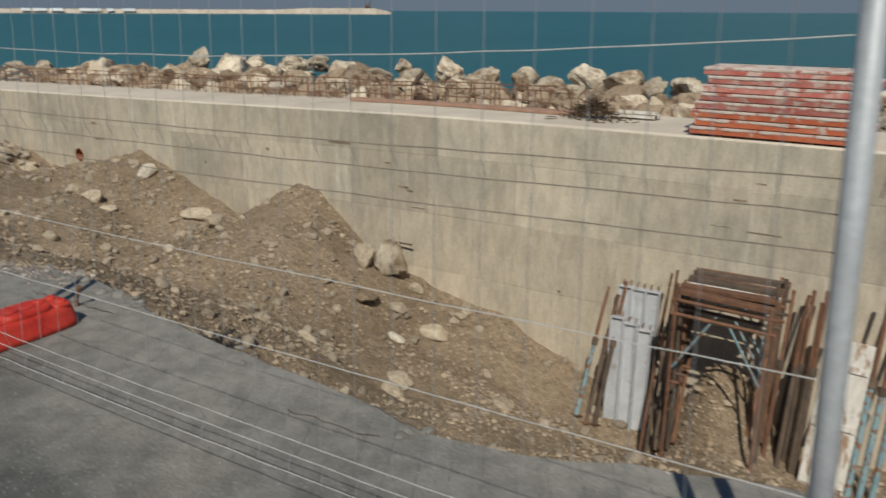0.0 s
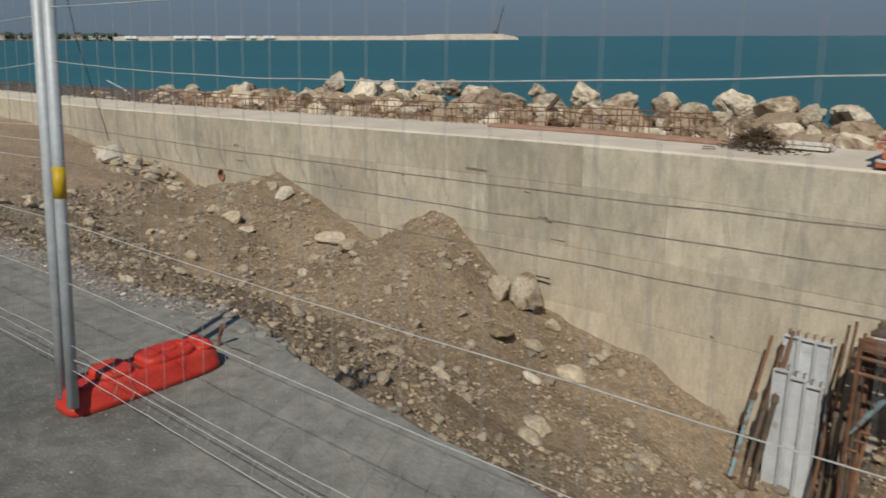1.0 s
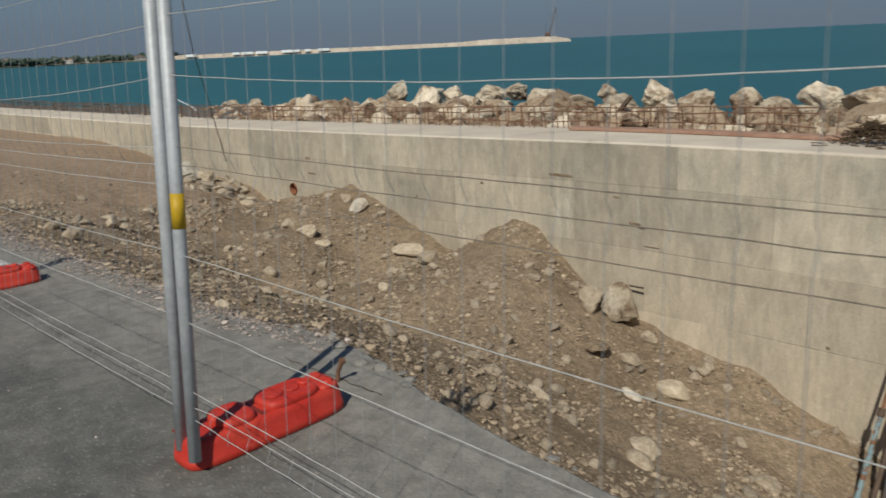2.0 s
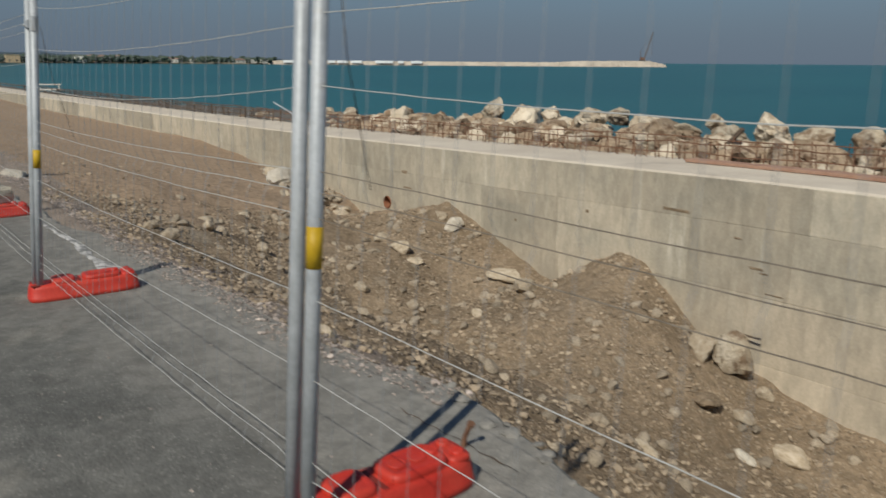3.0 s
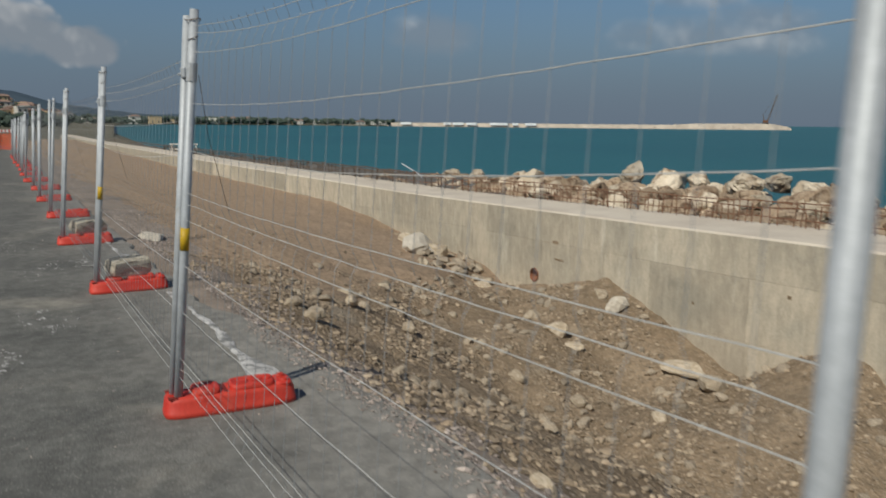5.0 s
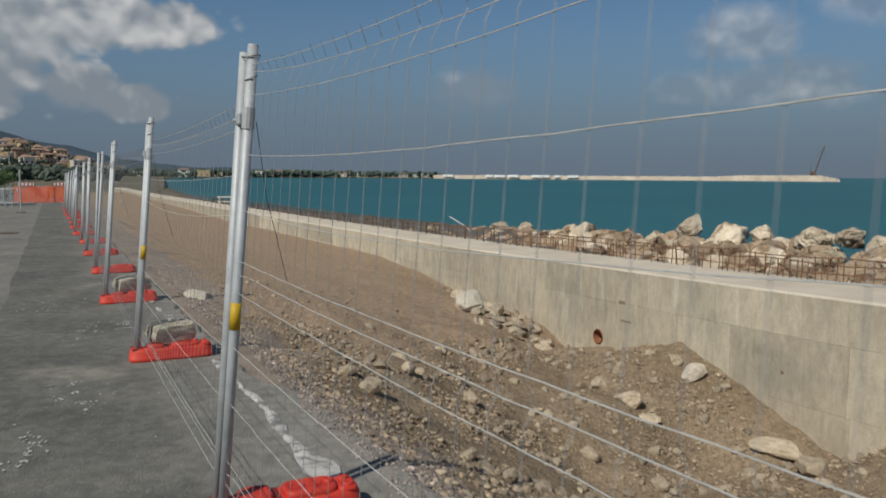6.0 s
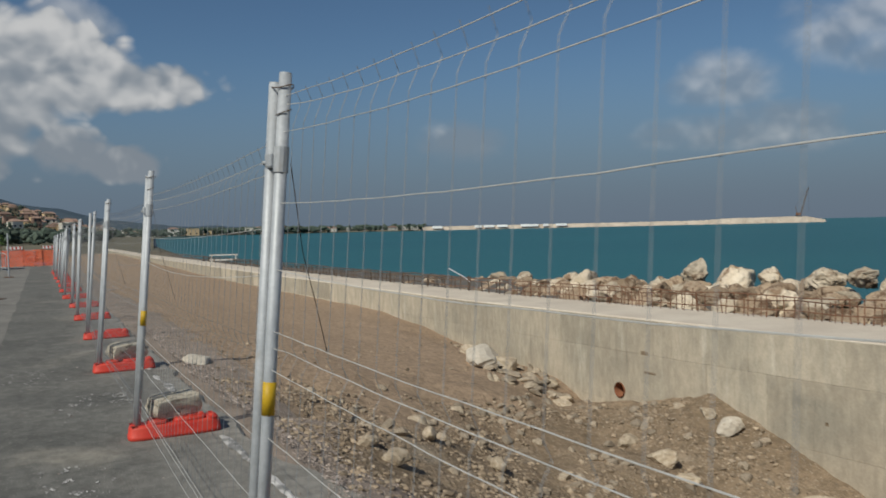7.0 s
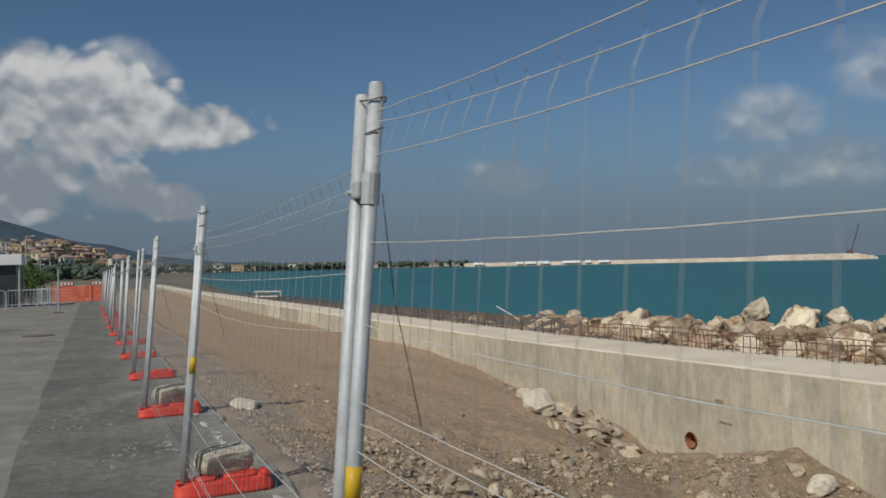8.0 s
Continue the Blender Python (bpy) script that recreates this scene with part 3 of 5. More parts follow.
# ---- breakwater ----
rnd = random.Random(5)
a, b2 = Vector((-815, 391, 0)), Vector((-540, 718, 0))
axis = (b2 - a).normalized()
side = Vector((-axis.y, axis.x, 0))
verts, faces = [], []
for i in range(221):
    t = i / 220
    c = a + (b2 - a) * t
    top = lerp(t, (0, 0.72, 0.78, 0.96, 1.0), (1.2, 1.4, 3.0, 3.6, -0.5)) + 0.5 * noise.noise((i * 0.7, 0, 0))
    wd = lerp(t, (0, 0.72, 0.8, 1.0), (9, 9, 16, 8))
    for k, (f, h) in enumerate(((-1.6, -4.0), (-1.0, -2.2), (-0.55, 0.85), (0.55, 1.0), (1.0, -2.2), (1.6, -4))):
        z = h if h < 0 else top * h
        verts.append(c + side * (f * wd) + Vector((0, 0, z + 0.5 * noise.noise((i * 1.3, k * 5, 2)))))
    if i:
        q = (i - 1) * 6
        faces += [(q + j, q + j + 1, q + j + 7, q + j + 6) for j in range(5)]
tagged(obj("breakwater", verts, faces, MOLE), "long pale rubble breakwater across the bay", "breakwater", kind="structure")

crane = thing("crawler_crane", "dark red crawler crane with a raised lattice boom on the breakwater", "crane", pose(-556, 700, 3.2, rz=38))
part("body", boxy((0, 0, 2.6), (5, 3.2, 2.6), bevel=0.2), RUST, crane)
for s in (-1.8, 1.8):
    part("track", boxy((0, s, 0.6), (6.5, 1.0, 1.2), bevel=0.3), BLACK, crane)
bm = bmesh.new()
tip = Vector((9.5, 0, 30))
for dy in (-0.7, 0.7):
    for dx in (-0.6, 0.6):
        tube(bm, [(2 + dx, dy, 3), tip + Vector((dx * 0.3, dy * 0.3, 0))], 0.22, 5)
for i in range(24):
    p, q = Vector((2, 0, 3)).lerp(tip, i / 24), Vector((2, 0, 3)).lerp(tip, (i + 1) / 24)
    tube(bm, [p + Vector((0, -0.6, 0)), q + Vector((0, 0.6, 0))], 0.14, 4)
part("boom", bm, DARK_RUST, crane)
part("mast", rod([(-1.5, 0, 3.5), (-2.8, 0, 10)], 0.25), DARK_RUST, crane)
part("cable", rod([(-2.8, 0, 10), tip], 0.09, 4), DARK_RUST, crane)
part("hoist_rope", rod([tip, (9.6, 0, 6)], 0.08, 4), DARK_RUST, crane)

# ---- boulders behind the wall ----
rocks = [rock_mesh("boulder_shape", 11 + i, 15, 4, 0.085) for i in range(12)]
for me in rocks:
    me.materials.append(ROCK)
browns = [me.copy() for me in rocks]
for me in browns:
    me.materials[0] = BROWN_ROCK
rnd = random.Random(21)
CREST = ((-36.5, -1.0, 1.2), (-34.6, -1.0, 0.9), (-31.6, -0.5, 1.1), (-30.0, -0.45, 0.9), (-27.0, -0.35, 1.0), (-25.8, -0.27, 1.05), (-22.3, -0.28, 0.9),
         (-21.1, 0.23, 1.0), (-19.6, 0.1, 1.2), (-18.3, 0.11, 0.8), (-17.6, -0.1, 0.75), (-16.6, 0.2, 1.05), (-15.7, 0.24, 0.75), (-14.8, 0.08, 1.05),
         (-13.6, 0.0, 0.7), (-12.8, 0.24, 0.6), (-12.1, -0.05, 0.85), (-11.3, 0.22, 1.0), (-10.3, 0.1, 0.95), (-9.0, 0.09, 0.8), (-8.4, 0.0, 0.6),
         (-7.5, 0.26, 0.9), (-6.4, 0.2, 1.0), (-5.8, 0.08, 0.65), (-5.1, 0.15, 1.0), (-3.6, 0.2, 1.0), (-2.4, 0.1, 0.9), (-1.0, 0.2, 1.1))


def boulder(x, y, ztop, w, label):
    h = w * rnd.uniform(0.72, 0.95)
    ob = new("boulder", rnd.choice(browns if "rust" in label else rocks))
    ob.matrix_basis = pose(x, y, ztop - 0.45 * h, rnd.uniform(-25, 25), rnd.uniform(-25, 25), rnd.uniform(0, 360)) @ Matrix.Diagonal((w * 1.12, w * rnd.uniform(0.9, 1.15), h, 1))
    tagged(ob, label, "boulder", "breakwater boulders")


for x, zt, w in CREST:
    boulder(x, 17.5 + rnd.uniform(-0.2, 0.2), zt, 0.8 * w, "pale angular limestone boulder on the crest of the rubble bank")
for i in range(330):
    x = -40 + 43 * (i + rnd.random()) / 330
    y = rnd.choice((16.5, 16.8, 15.9, 15.2, 17.4)) + rnd.uniform(-0.2, 0.2)
    boulder(x, y, -0.11 - 0.13 * abs(y - 17.2) - lerp(x, (-40, -30, -23, -17), (1.0, 0.6, 0.22, 0.0)) + rnd.uniform(-0.15, 0.1), rnd.uniform(0.5, 0.95), ("rust stained, shade-darkened limestone boulder wedged in the rubble bank", "pale limestone boulder wedged in the rubble bank", "rust stained, shade-darkened limestone boulder wedged in the rubble bank")[i % 3])

# ---- rebar along the back of the deck ----
rebar = thing("rebar_row", "row of rusty starter bars along the back of the wall", "rebar", pose(0, 0, 0))
bm = rod([(0, 0, -0.03), (0.004, 0.003, 0.15), (0, 0, 0.31)], 0.0075, 5)
bar_mesh = bpy.data.meshes.new("bar")
bm.to_mesh(bar_mesh)
bm.free()
bar_mesh.materials.append(RUST)
far_bar = bpy.data.meshes.new("bar")
bm = rod([(0, 0, -0.03), (0.004, 0.003, 0.15), (0, 0, 0.31)], 0.014, 5)
bm.to_mesh(far_bar)
bm.free()
far_bar.materials.append(DARK_RUST)
rnd = random.Random(3)
x, k = -4.2, 0
while x > -52:
    if rnd.random() > 0.12:
        b = new("bar", bar_mesh)
        b.parent = rebar
        if x < -18:
            b.data = far_bar
        b.matrix_basis = pose(x, DECK_Y - 0.03 + rnd.uniform(-0.05, 0.05), wall_z(x), rnd.uniform(-7, 7), rnd.uniform(-6, 6), 0) @ Matrix.Diagonal((1, 1, rnd.uniform(0.75, 1.12), 1))
    x -= 0.1 if x > -18 else 0.21
for zz in (0.3, 0.23, 0.1):
    for x0, x1 in ((-4.4, -9.6), (-9.2, -15.3), (-14.9, -21), (-20.6, -30), (-29.5, -44), (-43.5, -60), (-59, -80)):
        part("tie_bar", rod([(x0 + (x1 - x0) * i / 10, DECK_Y - 0.045 + rnd.uniform(-0.01, 0.01), wall_z(x0 + (x1 - x0) * i / 10) + zz + rnd.uniform(-0.02, 0.02)) for i in range(11)], 0.008 if x0 > -18 else 0.016, 5), RUST if x0 > -18 else DARK_RUST, rebar)

# ---- fence ----
PANEL = 3.5
# height of each wire, its offset in the folded beads, how far it is drawn up towards the far post, darkened or not
WIRES = ((0.205, 0.0, 0.0, False), (0.245, 0.016, 0.0, False), (0.30, 0.0, 0.0, False), (0.53, 0.0, 0.0, False), (0.742, 0.0, 0.015, False),
         (0.955, 0.0, 0.025, True), (1.015, 0.018, 0.035, True), (1.072, 0.0, 0.035, True), (1.255, 0.0, 0.02, False), (1.447, 0.0, 0.082, False),
         (1.632, 0.0, 0.132, False), (1.69, 0.022, 0.165, False), (1.735, 0.0, 0.15, False))


def make_post(parent, foot, lean, taped, h, clip):
    """A tubular post from its foot along the panel's lean; the clamp reaches back to the next panel's post."""
    at = lambda z, dx=0.0, dy=0.0: (foot[0] + lean[0] * z + dx, foot[1] + lean[1] * z + dy, foot[2] + z)
    post = part("post", rod([at(0.06), at(0.9), at(h - 0.004)], 0.021, 24), STEEL, parent, smooth=True)
    part("cap", rod([at(h - 0.006), at(h)], 0.0205, 24), STEEL, post, smooth=True)
    if taped:
        part("tape", rod([at(0.83), at(0.94)], 0.0218, 24), TAPE, post, "band of yellow tape", True)
    if clip:
        bm = bmesh.new()
        tube(bm, [at(1.63), at(1.715)], 0.0255, 12)
        block(bm, at(1.672, -0.03, -0.032), (0.058, 0.018, 0.05), bevel=0.007)
        tube(bm, [at(1.665, -0.05, -0.05), at(1.665, -0.05, 0.03)], 0.008, 6)
        part("clamp", bm, STEEL, post, "bolted steel clamp")
        loop = [at(1.915 + 0.006 * math.sin(2 * u), -0.027 + 0.054 * math.cos(u), 0.034 * math.sin(u)) for u in (2 * math.pi * k / 14 for k in range(15))]
        part("tie_wire", rod(loop, 0.0022, 5), DARK_RUST, post, "twisted wire tie")
        loop = [at(1.83 + 0.01 * math.sin(u), 0.025 * math.cos(u), 0.025 * math.sin(u)) for u in (2 * math.pi * k / 12 for k in range(13))]
        part("tie_wire", rod(loop, 0.0018, 5), DARK_RUST, post, "twisted wire tie")
        part("tie_strap", rod([at(1.66, 0.01, 0.03), at(1.36, -0.03, 0.1), at(1.2, -0.062, 0.16), at(1.0, -0.1, 0.23)], 0.0016, 5), DARK_RUST, post, "dangling dark tie strap")
    return post


def make_panel(foot0, foot1, lean0, lean1, pulled, taped=True):
    """A mesh panel between two posts, given by their feet and their lean for each metre of height."""
    p = thing("mesh_fence", "galvanised wire mesh fence panel with tubular posts", "mesh fence", group="temporary fence panels")
    make_post(p, foot0, lean0, False, 1.935, False)
    make_post(p, foot1, lean1, taped, 1.96, True)
    f0, f1, l0, l1 = Vector(foot0), Vector(foot1), Vector((*lean0, 1)), Vector((*lean1, 1))
    at = lambda u, z: f0.lerp(f1, u) + l0.lerp(l1, u) * z
    draw = lambda u, z: pulled * u ** 2.4 * lerp(z, (0, 0.6, 1.0, 1.3, 1.455, 1.645, 1.69, 1.735), (0, 0.01, 0.025, 0.03, 0.075, 0.12, 0.165, 0.15))
    rnd = random.Random(9)
    for h, dy, rise, dull in WIRES:
        pts = []
        for i in range(29):
            u = i / 28
            inner = 1.0 if 0 < i < 28 else 0.0
            bow = 0.035 * (2 * u - 1) ** 2 if h == 1.255 else 0.0
            z = h + pulled * rise * u ** 2.4 + bow - 0.010 * math.sin(math.pi * u) + inner * rnd.uniform(-0.0012, 0.0012)
            pts.append(at(u, z) + Vector((0, inner * (dy + rnd.uniform(-0.002, 0.002)), 0)))
        part("horizontal_wire", rod(pts, 0.00135, 5), DARK_WIRE if dull and pulled < 0.35 else WIRE if taped else DULL_WIRE, p)
    k = int(round((f1 - f0).length / 0.112))
    for i in range(1, k):
        u = i / k
        knots = ((0.18, 0), (0.215, 0), (0.245, 0.016), (0.28, 0), (0.98, 0), (1.015, 0.018), (1.05, 0), (1.455, 0), (1.65, 0), (1.69, 0.022), (1.745, 0))
        part("vertical_wire", rod([at(u, z + draw(u, z)) + Vector((0, 0.0025 + dy, 0)) for z, dy in knots], 0.00095, 4), DULL_WIRE, p)
    return p


def make_block():
    """The red plastic fence foot: a long tub with rounded ends, stepped pads with dimples, knobs at one end and pockets at the other."""
    f = thing("ballast_block", "red plastic ballast foot with moulded pads, dusty, on the asphalt", "ballast block", group="fence feet")
    L, Wd, N = 0.36, 0.112, 40

    def shell(rows, cy, ly, wx, power):
        bm = bmesh.new()
        rings = []
        for z, grow in rows:
            ring = []
            for i in range(N):
                u = 2 * math.pi * i / N
                cx, sy = math.cos(u), math.sin(u)
                ring.append(bm.verts.new((math.copysign(abs(cx) ** power, cx) * (wx + grow), cy + math.copysign(abs(sy) ** (power * 0.8), sy) * (ly + grow), z)))
            rings.append(ring)
        for r0, r1 in zip(rings, rings[1:]):
            for i in range(N):
                bm.faces.new((r0[i], r0[(i + 1) % N], r1[(i + 1) % N], r1[i]))
        bm.faces.new(rings[0])
        bm.faces.new(rings[-1])
        return bm

    part("tub", shell(((0.0, -0.006), (0.006, 0.0), (0.03, 0.0), (0.034, -0.003), (0.085, -0.010), (0.102, -0.016), (0.111, -0.026), (0.113, -0.036)), 0, L, Wd, 0.5), RED_PLASTIC, f, smooth=True)
    pad = ((0.100, 0.004), (0.128, 0.0), (0.137, -0.005), (0.140, -0.014), (0.140, -0.026), (0.137, -0.031))
    part("raised_pad", shell(pad, 0.115, 0.125, 0.083, 0.55), RED_PLASTIC, f, smooth=True)
    part("raised_pad", shell(pad, -0.135, 0.075, 0.083, 0.55), RED_PLASTIC, f, smooth=True)
    part("end_step", shell(((0.10, 0.002), (0.119, 0.0), (0.125, -0.006), (0.126, -0.02)), 0.285, 0.05, 0.08, 0.6), RED_PLASTIC, f, smooth=True)
    for x, y, z in ((-0.04, 0.29, 0.124), (0.04, 0.29, 0.124), (0.0, 0.205, 0.138)):
        part("knob", shell(((z - 0.004, 0.002), (z + 0.010, 0.0), (z + 0.014, -0.006), (z + 0.009, -0.011)), y, 0.024, 0.024, 1.0), RED_PLASTIC, f, smooth=True).location.x = x
    for y in (0.06, 0.14):
        part("dimple", shell(((0.139, 0.0), (0.1425, -0.002), (0.1425, -0.008), (0.1405, -0.010)), y, 0.034, 0.034, 1.0), RED_PLASTIC, f, smooth=True)
    # thin dark red pieces paint the shade of the slot and pockets
    part("handle_slot", boxy((0, -0.036, 0.112), (0.15, 0.022, 0.006), bevel=0.002), SHADE_RED, f, "carrying slot with its shade coloured in")
    for s in (-0.062, 0.062):
        part("end_pocket", boxy((s, -0.315, 0.1125), (0.038, 0.05, 0.006), bevel=0.002), SHADE_RED, f, "end pocket with its shade coloured in")
    return f


POSTS = [3.4, -0.09, -3.345, -6.815] + [-6.84 - PANEL * i for i in range(1, 14)]
# the pairs of posts at the first joints: feet and lean along the fence for each metre
JOINTS = {1: ((-0.131, 1.315, -0.05), (-0.02, 1.33, -0.04)), 2: ((-3.400, 1.323, -0.031), (-3.290, 1.313, -0.034)), 3: ((-6.842, 1.305, 0.0), (-6.788, 1.318, 0.0))}
rnd = random.Random(14)
JOG = [0, 0, 1.0, 0, 0] + [rnd.uniform(-1, 1) for _ in POSTS]
first = None
foot0 = None
for i, x in enumerate(POSTS):
    jit = JOG[i]
    lean = 0.082 + (rnd.uniform(-0.03, 0.02) if i > 5 else 0)
    if foot0 is None:
        foot0 = make_block()
        foot0.matrix_basis = pose(x, FENCE_Y + 0.27, road_z(x) + 0.004) @ Matrix.Diagonal((0.92, 0.92, 0.92, 1))
    else:
        copy_thing(foot0, pose(x - (0.055 if i == 2 else 0.0), FENCE_Y + 0.27 + 0.05 * jit, road_z(x) + 0.005, 0, 0, rnd.uniform(-4, 4)))
    if i + 1 == len(POSTS):
        break
    x1 = POSTS[i + 1]
    if i < 4:
        a0 = JOINTS[i][0] if i in JOINTS else (x - 0.03, FENCE_Y - 0.012, 0.0)
        a1 = JOINTS[i + 1][1] if i + 1 in JOINTS else (x1 + 0.027, FENCE_Y, 0.0)
        make_panel((a0[0], a0[1], road_z(x) + 0.004), (a1[0], a1[1], road_z(x1) + 0.004), (a0[2], 0.079), (a1[2], 0.082), 1.0 if i == 2 else 0.3)
    else:
        slope = math.degrees(math.atan2(road_z(x) - road_z(x1), x - x1))
        m = pose(x, FENCE_Y + 0.05 * jit, road_z(x) + 0.004, 0, -slope, math.degrees(math.asin(0.05 * (jit - JOG[i + 1]) / (x - x1)))) @ pose(0, 0, 0, -math.degrees(lean))
        if first is None:
            first = make_panel((-0.027, -0.008, 0), (-PANEL + 0.027, 0.008, 0), (0.0, 0.0), (0.0, 0.0), 0.4, taped=False)
            first.matrix_basis = m
        else:
            copy_thing(first, m)

# ---- stones on the bank ----
pebbles = [rock_mesh("stone_shape", 60 + i, 15, 3, 0.045) for i in range(10)]
for me in pebbles:
    me.materials.append(STONE)
rnd = random.Random(77)


def stone(x, y, w, d, h, label, sink=0.25, tilt=15, dz=0.0, material=None):
    w, d, h = 0.8 * w, 0.8 * d, 0.64 * h
    ob = new("stone", rnd.choice(pebbles))
    if material:
        ob.data = ob.data.copy()
        ob.data.materials[0] = material
    ob.matrix_basis = pose(x, y, soil_z(x, y) + dz + h * (0.45 - sink), rnd.uniform(-tilt, tilt), rnd.uniform(-tilt, tilt), rnd.uniform(-25, 25)) @ Matrix.Diagonal((w * 1.1, d * 1.1, h * 1.1, 1))
    tagged(ob, label, "stone", "stones on the soil bank")


DIRT_CLOD = SOIL
stone(-9.2, 7.5, 0.56, 0.34, 0.28, "long pale limestone block lying on the soil bank", 0.1, 10)
stone(-8.65, 7.3, 0.42, 0.36, 0.34, "grey brown stone half sunk in the soil bank", 0.15)
stone(-5.86, 7.74, 0.44, 0.38, 0.74, "squarish cream limestone block resting against the wall", 0.1, 8, 0.03, ROCK)
stone(-6.08, 7.45, 0.3, 0.28, 0.42, "cream limestone piece beside a larger block", 0.1, 25)
stone(-5.4, 7.25, 0.24, 0.2, 0.16, "yellow tan stone on the soil bank")
stone(-5.5, 7.75, 0.27, 0.22, 0.2, "rounded grey stone on the soil bank")
stone(-5.63, 6.9, 0.46, 0.4, 0.2, "dark clod of soil on the bank", 0.3, 15, 0, DIRT_CLOD)
stone(-4.9, 7.3, 0.38, 0.28, 0.22, "flat cream stone on the soil bank")
stone(-5.08, 6.75, 0.24, 0.2, 0.16, "white stone on the soil bank", 0.25, 15, 0, WHITE_STONE)
stone(-4.34, 5.82, 0.3, 0.24, 0.16, "pale grey stone on the lower bank")
stone(-4.2, 5.5, 0.26, 0.22, 0.16, "tan stone on the lower bank")
stone(-5.9, 5.3, 0.26, 0.2, 0.14, "cream stone on the lower bank")
stone(-5.4, 5.0, 0.2, 0.16, 0.18, "upright pale stone on the lower bank")
stone(-5.2, 5.45, 0.28, 0.2, 0.14, "flat pale stone on the lower bank")
stone(-3.6, 6.6, 0.3, 0.22, 0.16, "pale stone at the foot of the bank")
stone(-15.25, 7.1, 1.2, 0.75, 0.36, "large flat white limestone slab on the bank", 0.1, 6, 0, WHITE_STONE)
stone(-15.0, 7.4, 0.5, 0.45, 0.42, "grey limestone block beside a white slab", 0.1)
stone(-15.9, 7.25, 0.4, 0.3, 0.3, "small limestone block on the bank")
stone(-11.07, 7.8, 0.24, 0.22, 0.2, "round ochre stone on a soil mound", 0.0)
stone(-10.72, 7.78, 0.36, 0.3, 0.3, "jagged white limestone piece on a soil mound", 0.05, 25, 0, WHITE_STONE)
stone(-11.65, 7.05, 0.36, 0.3, 0.26, "rounded grey brown stone on the bank")
stone(-10.78, 6.82, 0.4, 0.28, 0.3, "pale split stone on the bank", 0.1, 25)
stone(-10.5, 6.85, 0.48, 0.28, 0.16, "flat tan stone on the bank")
stone(-10.93, 4.0, 0.2, 0.16, 0.22, "pale stone low on the bank", 0.0)
stone(-9.75, 3.14, 0.3, 0.22, 0.2, "broken concrete lump at the road's edge", 0.0)
stone(-10.1, 3.05, 0.22, 0.18, 0.14, "pale rubble lump at the road's edge", 0.0)
stone(-12.0, 4.4, 0.26, 0.2, 0.18, "small pale stone on the bank")
stone(-10.64, 4.58, 0.22, 0.18, 0.22, "pale angular stone low on the bank", 0.0)
stone(-5.5, 2.62, 0.16, 0.11, 0.08, "pinkish stone at the edge of the bank", 0.1)
stone(-5.25, 2.62, 0.12, 0.1, 0.08, "small tan stone at the edge of the bank", 0.1)
stone(-14.2, 2.45, 0.5, 0.32, 0.14, "white broken slab at the road's edge", 0.0, 6, 0, WHITE_STONE)
stone(-11.9, 5.9, 0.2, 0.16, 0.12, "cream stone on the bank")
stone(-12.6, 5.2, 0.18, 0.16, 0.12, "pale stone on the bank")
stone(-9.9, 5.6, 0.26, 0.2, 0.16, "tan stone low on the bank")
stone(-9.3, 6.0, 0.24, 0.2, 0.16, "pale stone low on the bank")
stone(-8.4, 6.3, 0.22, 0.18, 0.16, "tan stone low on the bank")
for i in range(60):
    x, y = rnd.uniform(-15.5, -13.3), rnd.gauss(7.3, 0.34)
    s = rnd.uniform(0.08, 0.26)
    stone(x, min(y, 7.9), s * 1.4, s, s * 0.55, "broken limestone slab in a rubble heap", 0.1, 28, 0, PEBBLE_STONE if i % 4 else None)

rng = np.random.default_rng(4)
spots = []
while len(spots) < 40000:
    x, y = rng.uniform(-17.5, 2.0), rng.uniform(2.25, 8.05)
    if y < edge_y(x) + 0.04 or (x < -13.0 and rng.random() < 0.93):
        continue
    if noise.noise((x * 1.3, y * 1.3, 7)) + 0.35 < rng.random() * 0.9:
        continue
    s = float(np.clip(rng.lognormal(-4.0, 0.62), 0.01, 0.105 if y > edge_y(x) + 0.9 else 0.05))
    spots.append((x, y, soil_z(x, y) + s * 0.12, s * 1.25))
spots.sort(key=lambda s: -s[3])
near = [s for s in spots if -13.5 < s[0] < -2 and s[1] > edge_y(s[0]) + 0.9][:280]
cob = [rock_mesh("cobble", 160 + i, 12, 2, 0.04) for i in range(10)]
for me in cob:
    me.materials.append(PEBBLE_STONE)
picked = set(near)
for x, y, z, s in near:
    c = new("cobble", cob[int(abs(x * 7919 + y * 104729) * 10) % 10])
    c.parent = trench
    c.matrix_basis = pose(x, y, z, 40 * math.sin(x * 9), 30 * math.cos(y * 11), 360 * math.sin(x * y)) @ Matrix.Diagonal((s * 1.15, s * 0.9, s * 0.75, 1))
spots = [s for s in spots if s not in picked]
tagged(scatter("loose_stones", PEBBLE, np.array(spots), 8), "pale pebbles and cobbles strewn through brown soil", "pebbles", kind="stuff")
spots = []
while len(spots) < 16000:
    x = rng.uniform(-19, -3.9)
    y = edge_y(x) + rng.gamma(2.0, 0.17) - 0.22
    if y > 3.7 or (x < -8.5 and y < edge_y(x) - 0.1):
        continue
    s = float(np.clip(rng.lognormal(-4.65, 0.5), 0.005, 0.045))
    spots.append((x, y, max(soil_z(x, y), road_z(x) + 0.004 if y < edge_y(x) else -9) + s * 0.1, s * 1.2))
tagged(scatter("road_edge_rubble", CRUSHED, np.array(spots), 18, 0.5), "crushed pale gravel and asphalt crumbs along the road's edge", "gravel", kind="stuff")
